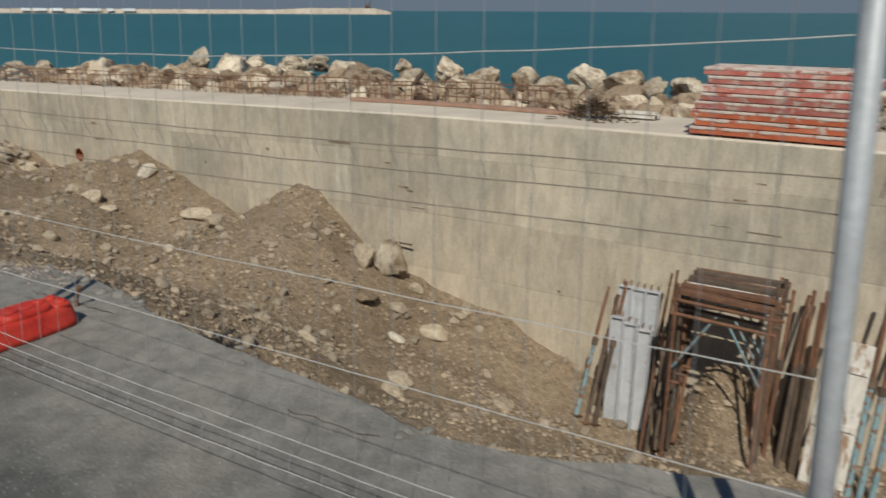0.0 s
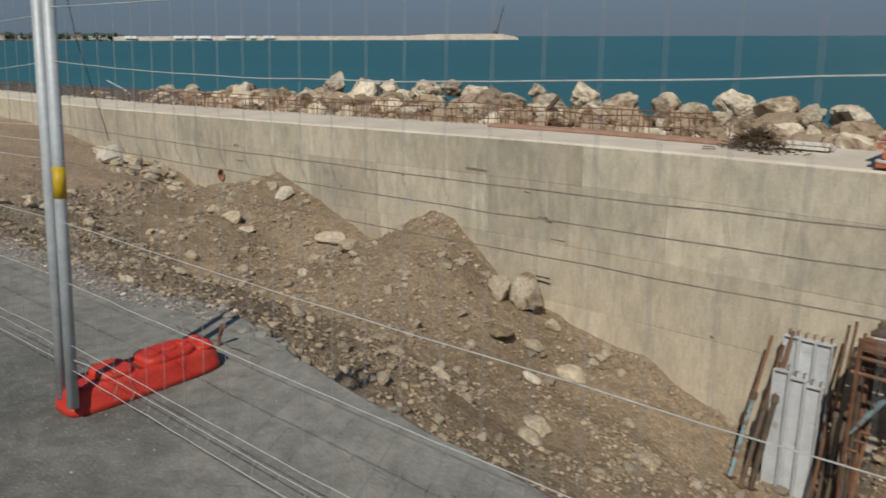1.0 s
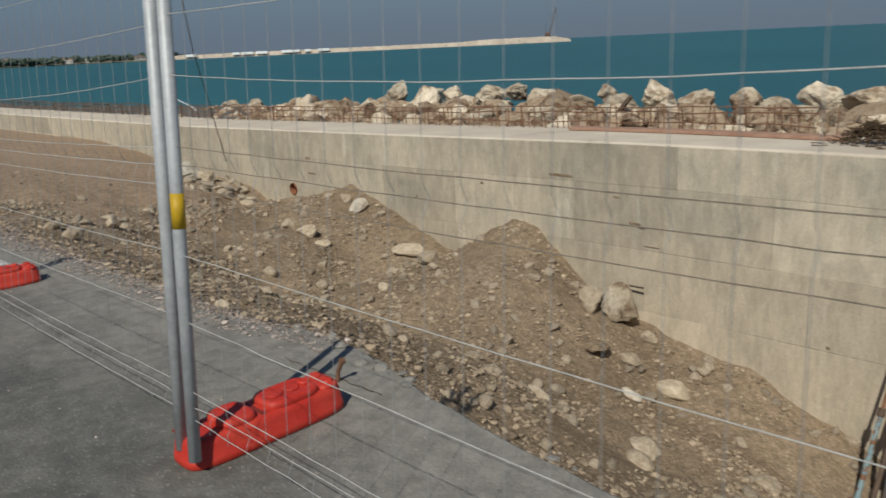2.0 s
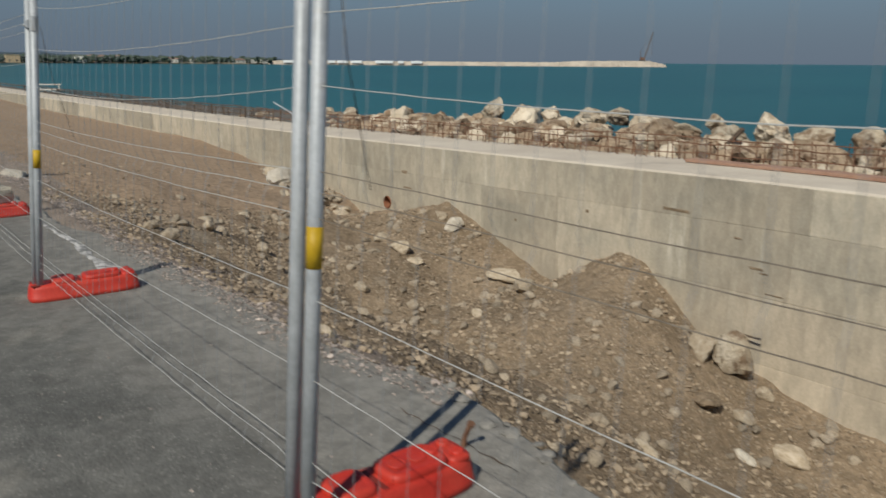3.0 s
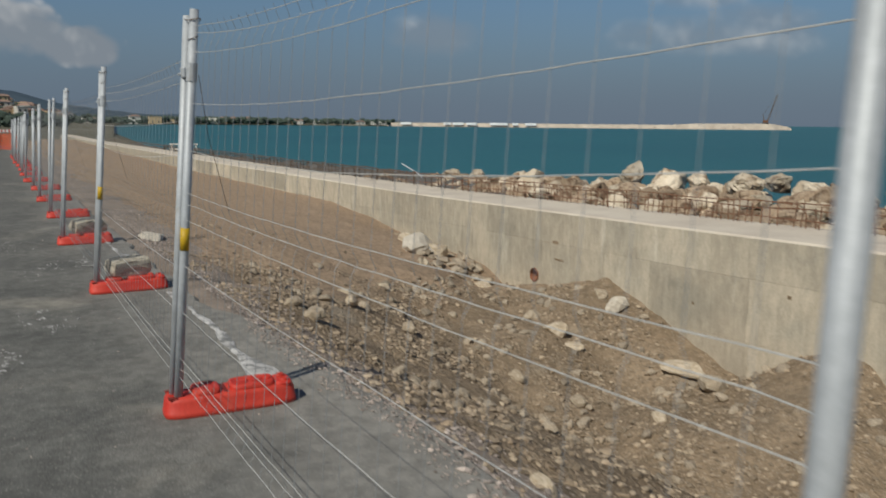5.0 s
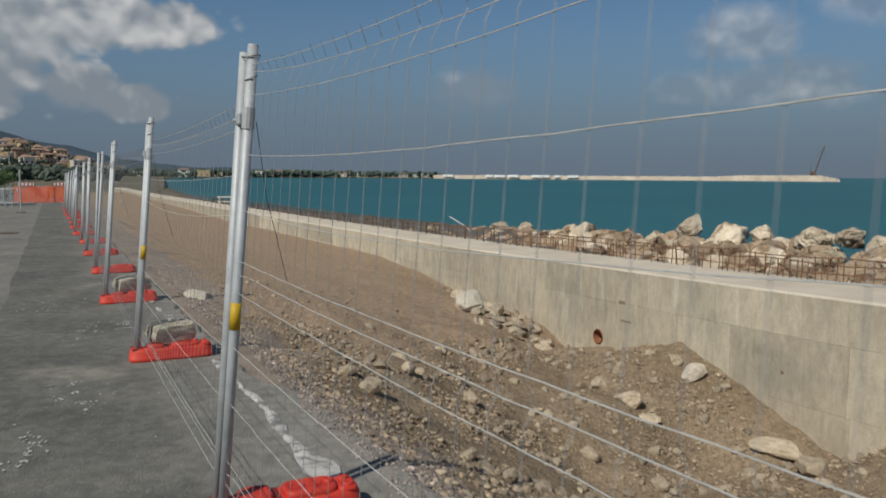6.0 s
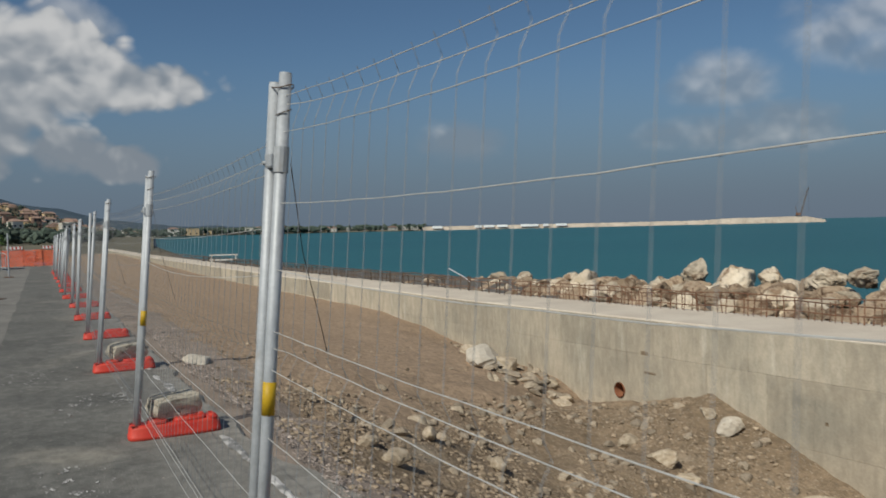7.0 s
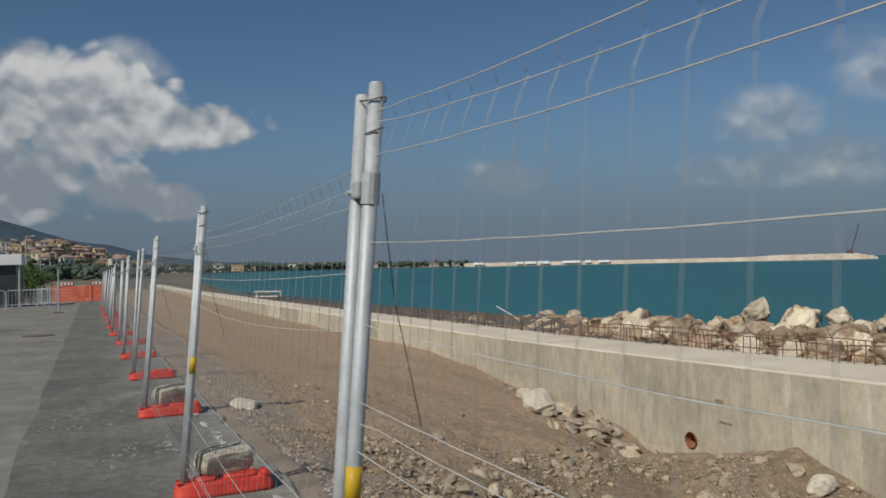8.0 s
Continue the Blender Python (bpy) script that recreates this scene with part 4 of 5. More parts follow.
spots = []
while len(spots) < 900:
    x, y = rng.uniform(-22, 2), rng.uniform(-1.0, 2.2)
    s = float(np.clip(rng.lognormal(-4.9, 0.5), 0.004, 0.025))
    spots.append((x, y, road_z(x) + 0.004, s))
tagged(scatter("road_grit", CRUSHED, np.array(spots), 28), "loose grit scattered on the asphalt", "grit", kind="stuff")

# lime spill along the seam of the strip
bm = bmesh.new()
prev = None
for i in range(90):
    x = -7.0 - 0.09 * i
    c = 1.90 + 0.07 * noise.noise((x * 1.1, 0, 3)) - 0.02 * max(0, -9 - x)
    w = max(0.0, 0.026 + 0.085 * noise.noise((x * 1.9, 4, 3)) + 0.09 * max(0, 1 - abs(x + 7.25) / 0.35))
    z = road_z(x) + 0.009
    now = [bm.verts.new((x, c - w + 0.02 * noise.noise((x * 8, 1, 0)), z)), bm.verts.new((x, c, z + 0.006)), bm.verts.new((x, c + w + 0.02 * noise.noise((x * 8, 5, 0)), z))]
    if prev and w > 0.008:
        for k in range(2):
            bm.faces.new((prev[k], prev[k + 1], now[k + 1], now[k]))
    prev = now
tagged(part("lime_spill", bm, LIME), "dried white lime spill along the asphalt seam", "spill", kind="structure")

# pale lime scuffs trodden over the strip
for k, (xc, yc, r) in enumerate(((-9.35, 0.86, 0.3), (-8.35, 0.5, 0.28), (-11.95, 0.95, 0.4), (-13.9, 0.55, 0.5), (-12.1, 1.35, 0.3), (-21.6, -0.35, 0.8))):
    r2 = random.Random(300 + k)
    verts, faces = [], []
    for i in range(260):
        px, py = xc + r2.gauss(0, r * 0.6), yc + r2.gauss(0, r * 0.26)
        if noise.noise((px * 5, py * 7, k)) < 0.02:
            continue
        w, turn, q, m = r2.uniform(0.003, 0.012), r2.uniform(-0.5, 0.5), len(verts), r2.randint(5, 7)
        for j in range(m):
            u = 2 * math.pi * j / m
            ex, ey = 1.7 * w * math.cos(u) * r2.uniform(0.6, 1.2), w * math.sin(u) * r2.uniform(0.6, 1.2)
            x, y = px + ex * math.cos(turn) - ey * math.sin(turn), py + ex * math.sin(turn) + ey * math.cos(turn)
            verts.append((x, y, road_z(x) + 0.0085 + 0.00001 * i))
        faces.append(tuple(range(q, q + m)))
    tagged(obj("lime_scuff", verts, faces, LIME), "pale lime dust scuffed over dark asphalt", "scuff", kind="structure")

# cracks in the broken edge of the strip
for k, (xa, xb, yy) in enumerate(((-4.0, -3.3, 2.12), (-1.9, -1.5, 1.85))):
    bm = bmesh.new()
    prev = None
    for i in range(40):
        x = xa + (xb - xa) * i / 39
        c = min(yy + 0.03 * noise.noise((x * 3, k * 7, 1)) + 0.03 * noise.noise((x * 11, k, 5)), edge_y(x) - 0.06)
        w = 0.0015 + 0.0045 * abs(noise.noise((x * 6, k, 9)))
        z = road_z(x) + 0.0062
        now = [bm.verts.new((x, c - w, z)), bm.verts.new((x, c + w, z))]
        if prev:
            bm.faces.new((prev[0], prev[1], now[1], now[0]))
        prev = now
    tagged(part("asphalt_crack", bm, DARK_RUST), "dark crack along the broken asphalt edge", "crack", kind="structure")
for i in range(46):
    x = -0.5 - 3.9 * rng.random() ** 0.45
    y = edge_y(x) + rng.uniform(-0.1, 0.12)
    s = rng.uniform(0.02, 0.075)
    c = new("asphalt_chunk", cob[i % 10].copy())
    c.data.materials[0] = ASPHALT
    c.matrix_basis = pose(x, y, (road_z(x) if y < edge_y(x) else min(soil_z(x, y), road_z(x))) + 0.006, 12 * math.sin(i), 10 * math.cos(i), 50.0 * i) @ Matrix.Diagonal((s * 1.2, s, s * 0.36, 1))
    tagged(c, "broken dark asphalt chunk at the road's edge", "asphalt chunk", "asphalt chunks")

# ballast stones on two fence feet
def rubble_block(seed):
    """A broken concrete block: a box with knocked corners and uneven faces."""
    bm = bmesh.new()
    bmesh.ops.create_cube(bm, size=1.0)
    bmesh.ops.subdivide_edges(bm, edges=bm.edges[:], cuts=6, use_grid_fill=True)
    for v in bm.verts:
        p = v.co.copy()
        ball = p.normalized() * 0.62
        k = max(0.0, p.length - 0.6) * 1.6
        v.co = p.lerp(ball, min(0.6, k)) * (1.0 + 0.16 * noise.noise(p * 1.7 + Vector((seed, 0, 0))) + 0.05 * noise.noise(p * 6 + Vector((0, seed, 0))))
        v.co.x += 0.12 * p.z
    me = bpy.data.meshes.new("concrete_lump")
    bm.to_mesh(me)
    bm.free()
    me.materials.append(LUMP)
    return me


for x, s in ((-10.55, 1.0), (-14.1, 1.15)):
    ob = new("concrete_lump", rubble_block(int(s * 10)))
    ob.matrix_basis = pose(x + 0.13, 1.60, road_z(x) + 0.215 + 0.02 * (s - 1), 2, 5, 14) @ Matrix.Diagonal((0.22 * s, 0.34 * s, 0.15 * s, 1))
    tagged(ob, "grey concrete lump weighing down a red fence foot", "concrete lump", "ballast lumps")

pin = thing("steel_pin", "rusty steel pin stuck in the broken asphalt edge", "steel pin", pose(-3.57, 2.09, road_z(-3.57)))
part("shank", rod([(0, 0, -0.05), (0.012, 0.01, 0.05), (0.035, 0.015, 0.10)], 0.010, 6), RUST, pin)
part("head", rod([(0.034, 0.0148, 0.096), (0.039, 0.016, 0.108)], 0.015, 8), RUST, pin)

# ---- things standing in the trench ----
def zinc_shutter(x, y, lean, sunk):
    t = thing("zinc_shutter", "pale zinc formwork shutter standing upright against the concrete wall", "zinc shutter", pose(x, y, soil_z(x, y) - sunk, lean, -1.5, 0), "zinc shutters")
    part("sheet", boxy((0, 0, 0.95), (0.15, 0.012, 1.9), bevel=0.003), ZINC_BOARD, t)
    for s in (-0.07, 0.07):
        part("flange", boxy((s, -0.012, 0.95), (0.012, 0.06, 1.9), bevel=0.003), ZINC_BOARD, t)
    part("end_plate", boxy((0, 0.02, 1.895), (0.15, 0.12, 0.012)), ZINC_BOARD, t)
    for s in (-0.04, 0.04):
        part("hook", rod([(s, 0.03, 1.9), (s, 0.03, 1.95), (s + 0.02, 0.03, 1.96)], 0.009, 6), RUST, t, "rusty hook")
    for z in (0.5, 1.25):
        part("rib", boxy((0, 0.03, z), (0.13, 0.05, 0.02)), ZINC_BOARD, t)


for i in range(3):
    zinc_shutter(-2.755 + 0.155 * i, 7.58, -5, 0.70)
for i in range(3):
    zinc_shutter(-2.755 + 0.155 * i, 7.76, -5, 0.42)


def prop(x0, x1, y, ztop, zbot, label, mat, r=0.024):
    """An adjustable steel prop leaning on the wall: outer tube, inner tube, collar and foot plate."""
    p = thing("steel_prop", label, "steel prop", Matrix.Identity(4), "steel props in the trench")
    a, b2 = Vector((x0, y - 0.35, zbot)), Vector((x1, y + 0.12, ztop))
    m = a.lerp(b2, 0.58)
    part("outer_tube", rod([a, m], r, 8), mat, p)
    part("inner_tube", rod([m, b2], r * 0.72, 8), RUST, p)
    d = (b2 - a).normalized()
    part("collar", rod([m - d * 0.05, m + d * 0.03], r * 1.5, 8), DARK_RUST, p)
    part("foot_plate", boxy((0, 0, 0), (0.11, 0.11, 0.008), Matrix.Translation(a) @ d.to_track_quat("Z", "Y").to_matrix().to_4x4()), RUST, p)


rnd = random.Random(31)
prop(-3.08, -2.98, 7.75, -1.38, soil_z(-3.1, 7.4), "blue and rusty steel prop leaning on the wall", BLUE_PAINT)
prop(-2.96, -2.86, 7.75, -1.45, soil_z(-2.95, 7.4), "dark steel prop leaning on the wall", DARK_RUST)
prop(-2.88, -2.8, 7.8, -1.30, soil_z(-2.9, 7.4), "dark steel prop leaning on the wall", DARK_RUST, 0.03)
for i in range(7):
    x = -2.26 + 0.055 * i + rnd.uniform(-0.02, 0.02)
    prop(x - 0.04, x, 7.72 + rnd.uniform(-0.08, 0.1), -0.95 - rnd.uniform(0, 0.3), soil_z(x, 7.4) - 0.05, "rusty steel prop in a bundle against the wall", rnd.choice((RUST, DARK_RUST, DARK_RUST, BLUE_PAINT)), 0.019)
for i in range(9):
    x = -1.30 + 0.062 * i + rnd.uniform(-0.02, 0.02)
    prop(x - 0.01, x + 0.02 + rnd.uniform(-0.04, 0.04), 7.78 + rnd.uniform(-0.1, 0.1), -0.88 - rnd.uniform(0, 0.28), soil_z(x, 7.4) - 0.05, "dark weathered steel prop leaning on the wall", rnd.choice((DARK_RUST, DARK_RUST, DARK_RUST, RUST)), 0.025)
for i in range(3):
    x = -0.36 + 0.1 * i
    prop(x, x + 0.05, 7.75, -0.95 - 0.1 * i, soil_z(x, 7.4), "blue grey steel prop leaning on the wall", BLUE_PAINT, 0.03)


def trestle(y, mat):
    """A scaffold trestle frame: two legs, head bars and knee braces."""
    t = thing("scaffold_trestle", "rusty scaffold trestle frame with knee braces standing on soil", "trestle", pose(0, y, 0), "scaffold trestles")
    zb = soil_z(-1.7, y) - 0.15
    for x in (-2.0, -1.16):
        part("leg", rod([(x, 0, zb), (x, 0, -0.92 + rnd.uniform(-0.08, 0.1))], 0.02, 8), mat, t)
    for z in (-1.06, -1.2):
        part("head_bar", rod([(-2.04, 0, z), (-1.1, 0, z - 0.02)], 0.018, 8), mat, t)
    part("knee_brace", rod([(-1.98, 0, -1.75), (-1.66, 0, -1.22)], 0.012, 6), BLUE_PAINT, t)
    part("knee_brace", rod([(-1.18, 0, -1.75), (-1.5, 0, -1.22)], 0.012, 6), BLUE_PAINT, t)
    part("cross_bar", rod([(-2.0, 0, -1.9), (-1.9, 0, -1.9)], 0.016, 6), mat, t)


for k in range(4):
    trestle(7.02 + 0.2 * k, (RUST, DARK_RUST, RUST, DARK_RUST)[k])
# extra battens added to close the deck and shade the wall behind
for k in range(7):
    b = thing("timber_batten", "short rust stained timber batten laid across scaffold frames", "timber batten", pose(-1.58, 7.08 + 0.125 * k, -1.02 + 0.03 * (k % 2), 0, rnd.uniform(-2, 2), rnd.uniform(-5, 5)), "battens on the frames")
    part("board", boxy((0, 0, 0.02), (0.86, 0.1, 0.04), bevel=0.004), (RUST, RUST, WHITE_WOOD, DARK_RUST, RUST, DARK_RUST, RUST)[k], b)


def worn_board(x, y, w, top, label):
    zb = soil_z(x, y) - 0.2
    h = top - zb
    t = thing("formwork_board", label, "formwork board", pose(x, y, zb, -14, 2, 0), "boards against the wall")
    bm = bmesh.new()
    block(bm, (0, 0, h / 2), (w, 0.05, h), bevel=0.006)
    part("board", bm, WHITE_WOOD, t)
    for z in (0.25, 0.8, 1.35):
        part("cleat", boxy((0, -0.035, z), (w * 0.92, 0.02, 0.06)), WHITE_WOOD, t)


worn_board(-0.72, 7.25, 0.13, -1.15, "bleached cement crusted formwork board against the wall")
worn_board(-0.5, 7.35, 0.2, -1.35, "rust stained formwork board against the wall")

# ---- on the deck ----
def steel_shutter(x0, x1, z, paint, shift):
    w = x1 - x0
    t = thing("steel_shutter", ("worn orange" if paint is ORANGE_PAINT else "faded red") + " steel shutter in a stack, crusted with cement", "steel shutter", pose(x0 + shift, 8.11, z), "stacked steel shutters")
    part("face", boxy((w / 2, 0.3, 0.077), (w, 0.6, 0.008)), CEMENT_SMEAR, t, "cement crusted steel face")
    for y in (0.006, 0.594):
        part("long_rail", boxy((w / 2, y, 0.041), (w, 0.012, 0.064), bevel=0.002), paint, t)
        # the crust along the lip swells and thins out
        bm = bmesh.new()
        rings = []
        for i in range(41):
            x = w * i / 40
            r = 0.011 + 0.008 * noise.noise((x * 5, z * 40, y)) + 0.005 * noise.noise((x * 17, z * 40, y))
            top, out = 0.083, max(0.004, r)
            sgn = -1 if y < 0.1 else 1
            rings.append([bm.verts.new((x, y + sgn * v, h)) for v, h in ((0.004, top), (out, top - 0.006), (out, top - 0.012 - r), (0.004, top - 0.016 - 1.4 * r))])
        for r0, r1 in zip(rings, rings[1:]):
            for i in range(4):
                bm.faces.new((r0[i], r0[(i + 1) % 4], r1[(i + 1) % 4], r1[i]))
        bm.faces.new(rings[0])
        bm.faces.new(rings[-1])
        part("lip", bm, CEMENT_SMEAR, t, "cement crusted lip")
    for x in (0.006, w - 0.006):
        part("end_rail", boxy((x, 0.3, 0.040), (0.012, 0.57, 0.062)), paint, t)
    for k in range(1, 4):
        part("cross_rib", boxy((w * k / 4, 0.3, 0.038), (0.01, 0.57, 0.055)), paint, t)


rnd = random.Random(8)
zz = wall_z(-1.5) + 0.014
for k, x in enumerate((-2.05, -1.2, -0.75)):
    b = thing("timber_bearer", "short timber bearer under a stack of shutter panels", "timber bearer", pose(x, 8.42, wall_z(x)))
    part("beam", boxy((0, 0, 0.012), (0.07, 0.58, 0.018), bevel=0.004), RED_WOOD, b)
for k in range(8):
    steel_shutter(-2.32 if k < 4 else -2.23, -0.72, zz + 0.084 * k, (ORANGE_PAINT, ORANGE_PAINT, ORANGE_PAINT, RED_PAINT, RED_PAINT, RED_PAINT, RED_PAINT, RED_PAINT, RED_PAINT)[k], rnd.uniform(-0.03, 0.03))

for k in range(4):
    b = thing("white_batten", "bleached white batten in a small pile on the wall", "batten", pose(-3.22 + 0.03 * (k % 2), 8.98 + 0.1 * (k % 3), wall_z(-3.2) + 0.02 + 0.045 * (k // 3) + 0.002, 0, 0, rnd.uniform(-6, 6)), "white battens")
    part("stick", boxy((0, 0, 0.02), (0.46, 0.06, 0.035), bevel=0.004), WHITE_WOOD, b)
brush = bmesh.new()
for i in range(520):
    a, r = rnd.uniform(0, 6.283), abs(rnd.gauss(0, 0.13))
    p = Vector((1.5 * r * math.cos(a), r * math.sin(a), max(0.01, 0.19 - 0.75 * r + rnd.gauss(0, 0.02))))
    q = p + Vector((rnd.gauss(0, 0.06), rnd.gauss(0, 0.05), rnd.gauss(0, 0.035)))
    q.z = max(0.005, q.z)
    tube(brush, [p, q], 0.006, 3)
heap = thing("brush_heap", "dark heap of tangled dry brush on the wall", "brush heap", pose(-3.66, 8.78, wall_z(-3.7) + 0.004))
tagged(part("tangle", brush, SCRUB, heap), kind="stuff")
for k, (x0, x1, y0, y1) in enumerate(((-7.6, -5.6, 9.16, 9.08), (-5.7, -3.95, 9.08, 8.98))):
    L = math.hypot(x1 - x0, y1 - y0)
    xm = (x0 + x1) / 2
    b = thing("scaffold_plank", "long reddish plank lying along the wall top", "plank", pose(xm, (y0 + y1) / 2, wall_z(xm) + 0.006, 0, math.degrees(-(wall_z(x1) - wall_z(x0)) / L), math.degrees(math.atan2(y1 - y0, x1 - x0))), "planks on the wall")
    part("board", boxy((0, 0, 0.022), (L, 0.2, 0.04), bevel=0.004), RED_WOOD, b)
b = thing("white_pipe", "thin white pipe sticking up out of the rubble bank", "pipe", pose(-27.3, 13.0, -0.78))
part("tube", rod([(-0.35, 0, 0.80), (0.4, 0.2, 0.52), (0.7, 0.24, 0.38)], 0.024, 8), ZINC_BOARD, b)
b = thing("timber_post", "dark timber leaning among the boulders", "timber", pose(-12.0, 16.2, -0.8))
part("beam", boxy((0, 0, 0.45), (0.09, 0.09, 1.5), pose(0, 0, 0, 0, 42, 0), 0.01), DARK_RUST, b)
rail = thing("white_trestle", "white painted two rail trestle on the wall", "trestle", pose(-44, 8.9, wall_z(-44), 0, 0, 65))
for s in (-0.6, 0.6):
    part("leg", boxy((s, 0, 0.26), (0.05, 0.05, 0.52)), WHITE_WOOD, rail)
for z in (0.26, 0.5):
    part("rail", boxy((0, -0.04, z), (1.4, 0.03, 0.06)), WHITE_WOOD, rail)

# ---- far shore: houses, trees, moored things ----
def hill_z(d, yw):
    s = min(1, max(0, (d - 380) / 460))
    u = min(1, max(0, (yw - 84.5) / 8))
    return -1.3 + 26 * s * s * (3 - 2 * s) * u * u * (3 - 2 * u)


def polar(yw, d, z=None):
    return Vector((-4.8 - d * math.sin(radians(yw)), 0.8 + d * math.cos(radians(yw)), hill_z(d, yw) if z is None else z))


verts, faces = [], []
ds = [150 + 45 * i for i in range(20)]
for i in range(61):
    yw = 83 + i
    for d in ds:
        verts.append(polar(yw, d) - Vector((0, 0, 0.25)))
    if i:
        for j in range(len(ds) - 1):
            a = (i - 1) * len(ds) + j
            faces.append((a, a + 1, a + 1 + len(ds), a + len(ds)))
tagged(obj("town_hill", verts, faces, FAR_GROUND, smooth=True), "scrubby slope on which the town stands", "hill", kind="structure")


def house(yw, d, w, dp, h, wall_mat, pitched, turn):
    p = polar(yw, d)
    t = thing("house", ("ochre" if wall_mat is OCHRE else "pale") + " plastered house with " + ("a tiled roof" if pitched else "a flat roof") + " on the far shore", "house", pose(p.x, p.y, p.z - 0.3, 0, 0, turn), "houses of the town")
    part("wall", boxy((0, 0, h / 2), (w, dp, h)), wall_mat, t)
    bm = bmesh.new()
    if pitched:
        vs = [bm.verts.new(v) for v in ((-w / 2 - 0.4, -dp / 2 - 0.4, h), (w / 2 + 0.4, -dp / 2 - 0.4, h), (w / 2 + 0.4, dp / 2 + 0.4, h), (-w / 2 - 0.4, dp / 2 + 0.4, h), (-w / 4, 0, h + 0.22 * dp), (w / 4, 0, h + 0.22 * dp))]
        for f in ((0, 1, 5, 4), (2, 3, 4, 5), (1, 2, 5), (3, 0, 4), (3, 2, 1, 0)):
            bm.faces.new([vs[k] for k in f])
    else:
        block(bm, (0, 0, h + 0.2), (w + 0.4, dp + 0.4, 0.4))
    part("roof", bm, ROOF if pitched else wall_mat, t)
    for s in range(max(1, int(h // 3))):
        for k in range(max(2, int(w // 4))):
            n = max(2, int(w // 4))
            part("window", boxy((-w / 2 + w * (k + 0.5) / n, -dp / 2 - 0.03, 1.6 + 3.0 * s), (1.1, 0.1, 1.4)), GLASS_DARK, t)


rnd = random.Random(51)
for i in range(30):
    yw = rnd.uniform(64.5, 85)
    d = rnd.uniform(852, 872) if yw < 80 else rnd.uniform(620, 900)
    house(yw, d, rnd.uniform(5, 11), rnd.uniform(6, 9), rnd.choice((3, 3.2, 3.5, 5.5)), rnd.choice((PLASTER, PLASTER, PLASTER, OCHRE)), rnd.random() < 0.5, -90 + yw + rnd.uniform(-20, 20) + 90)
for i in range(210):
    yw = rnd.uniform(85.6, 99)
    d = rnd.uniform(540, 860)
    house(yw, d, rnd.uniform(4.5, 8), rnd.uniform(5, 8), rnd.choice((3.2, 3.5, 4.5, 6, 6.5)), rnd.choice((PLASTER, PLASTER, OCHRE, OCHRE, ROOF)), rnd.random() < 0.6, yw + rnd.uniform(-25, 25))

spots = []
for i in range(1700):
    yw = rnd.choice((rnd.uniform(64, 86), rnd.gauss(75, 2.2), rnd.gauss(80, 2.5), rnd.uniform(85, 99), rnd.uniform(89, 100)))
    d = rnd.uniform(846, 960) if yw < 81 else rnd.uniform(560, 860) if yw < 86 else rnd.choice((rnd.uniform(260, 480), rnd.uniform(330, 850)))
    s = rnd.uniform(3, 7) * (1.0 if d > 700 else 0.7)
    p = polar(yw, d)
    for k in range(4):
        spots.append((p.x + rnd.gauss(0, s * 0.4), p.y + rnd.gauss(0, s * 0.4), p.z + s * rnd.uniform(0.2, 0.85), s * rnd.uniform(0.5, 0.95)))
tagged(scatter("far_woods", FAR_LEAF, np.array(spots), 33, 1.0), "dark green trees along the far shore and town", "trees", kind="stuff")
for i in range(9):
    t = rnd.uniform(0.05, 0.4)
    c = Vector((-815, 391, 0)).lerp(Vector((-540, 718, 0)), t) - Vector((0.8, 0.6, 0)) * 9
    b = thing("container", "pale site container on the breakwater", "container", pose(c.x + 12, c.y - 6, -1.2, 0, 0, rnd.uniform(40, 60)), "site containers")
    part("box", boxy((0, 0, 1.6), (rnd.choice((6, 12)), 2.5, 2.6), bevel=0.1), WHITE_PAINT, b)

# ---- roadside by the end of the road ----
def leafy(name, x, y, w, h, seed, label, cat):
    r = random.Random(seed)
    t = thing(name, label, cat, pose(x, y, road_z(x)))
    bm = bmesh.new()
    for k in range(4):
        tube(bm, [(0.1 * k, 0.05 * k, 0), (r.gauss(0, w * 0.12), r.gauss(0, w * 0.12), h * 0.35), (r.gauss(0, w * 0.3), r.gauss(0, w * 0.3), h * 0.75)], 0.05, 5)
    part("trunk", bm, DARK_RUST, t)
    verts, faces = [], []
    lobes = [(r.gauss(0, w * 0.26), r.gauss(0, w * 0.26), h * r.uniform(0.35, 0.8), w * r.uniform(0.16, 0.32)) for _ in range(14)]
    for k in range(1500):
        cx, cy, cz, cr = r.choice(lobes)
        d = Vector((r.gauss(0, 1), r.gauss(0, 1), r.gauss(0, 0.9))).normalized() * cr * r.uniform(0.6, 1.05)
        c = Vector((cx, cy, cz)) + d
        u = Vector((r.gauss(0, 1), r.gauss(0, 1), r.gauss(0, 1))).normalized()
        v = u.cross(Vector((r.gauss(0, 1), r.gauss(0, 1), r.gauss(0, 1)))).normalized()
        s = r.uniform(0.06, 0.14)
        q = len(verts)
        verts += [c - u * s, c + v * s * 0.6, c + u * s, c - v * s * 0.6]
        faces.append((q, q + 1, q + 2, q + 3))
    obj("crown", verts, faces, LEAF, t)


rnd = random.Random(91)
for i in range(12):
    bx, bw = -72 - 4 * i + rnd.uniform(-1, 1), rnd.uniform(3.2, 4.6)
    leafy("bush", bx, 0.4 - 0.04 * (-bx - 4.8) - 0.5 * bw - (i % 3) * 1.6 - (1.5 if i == 0 else 0), bw, rnd.uniform(2.4, 3.2) + 0.012 * (-bx - 72), 200 + i, "dense green roadside bush behind the barriers", "bush")

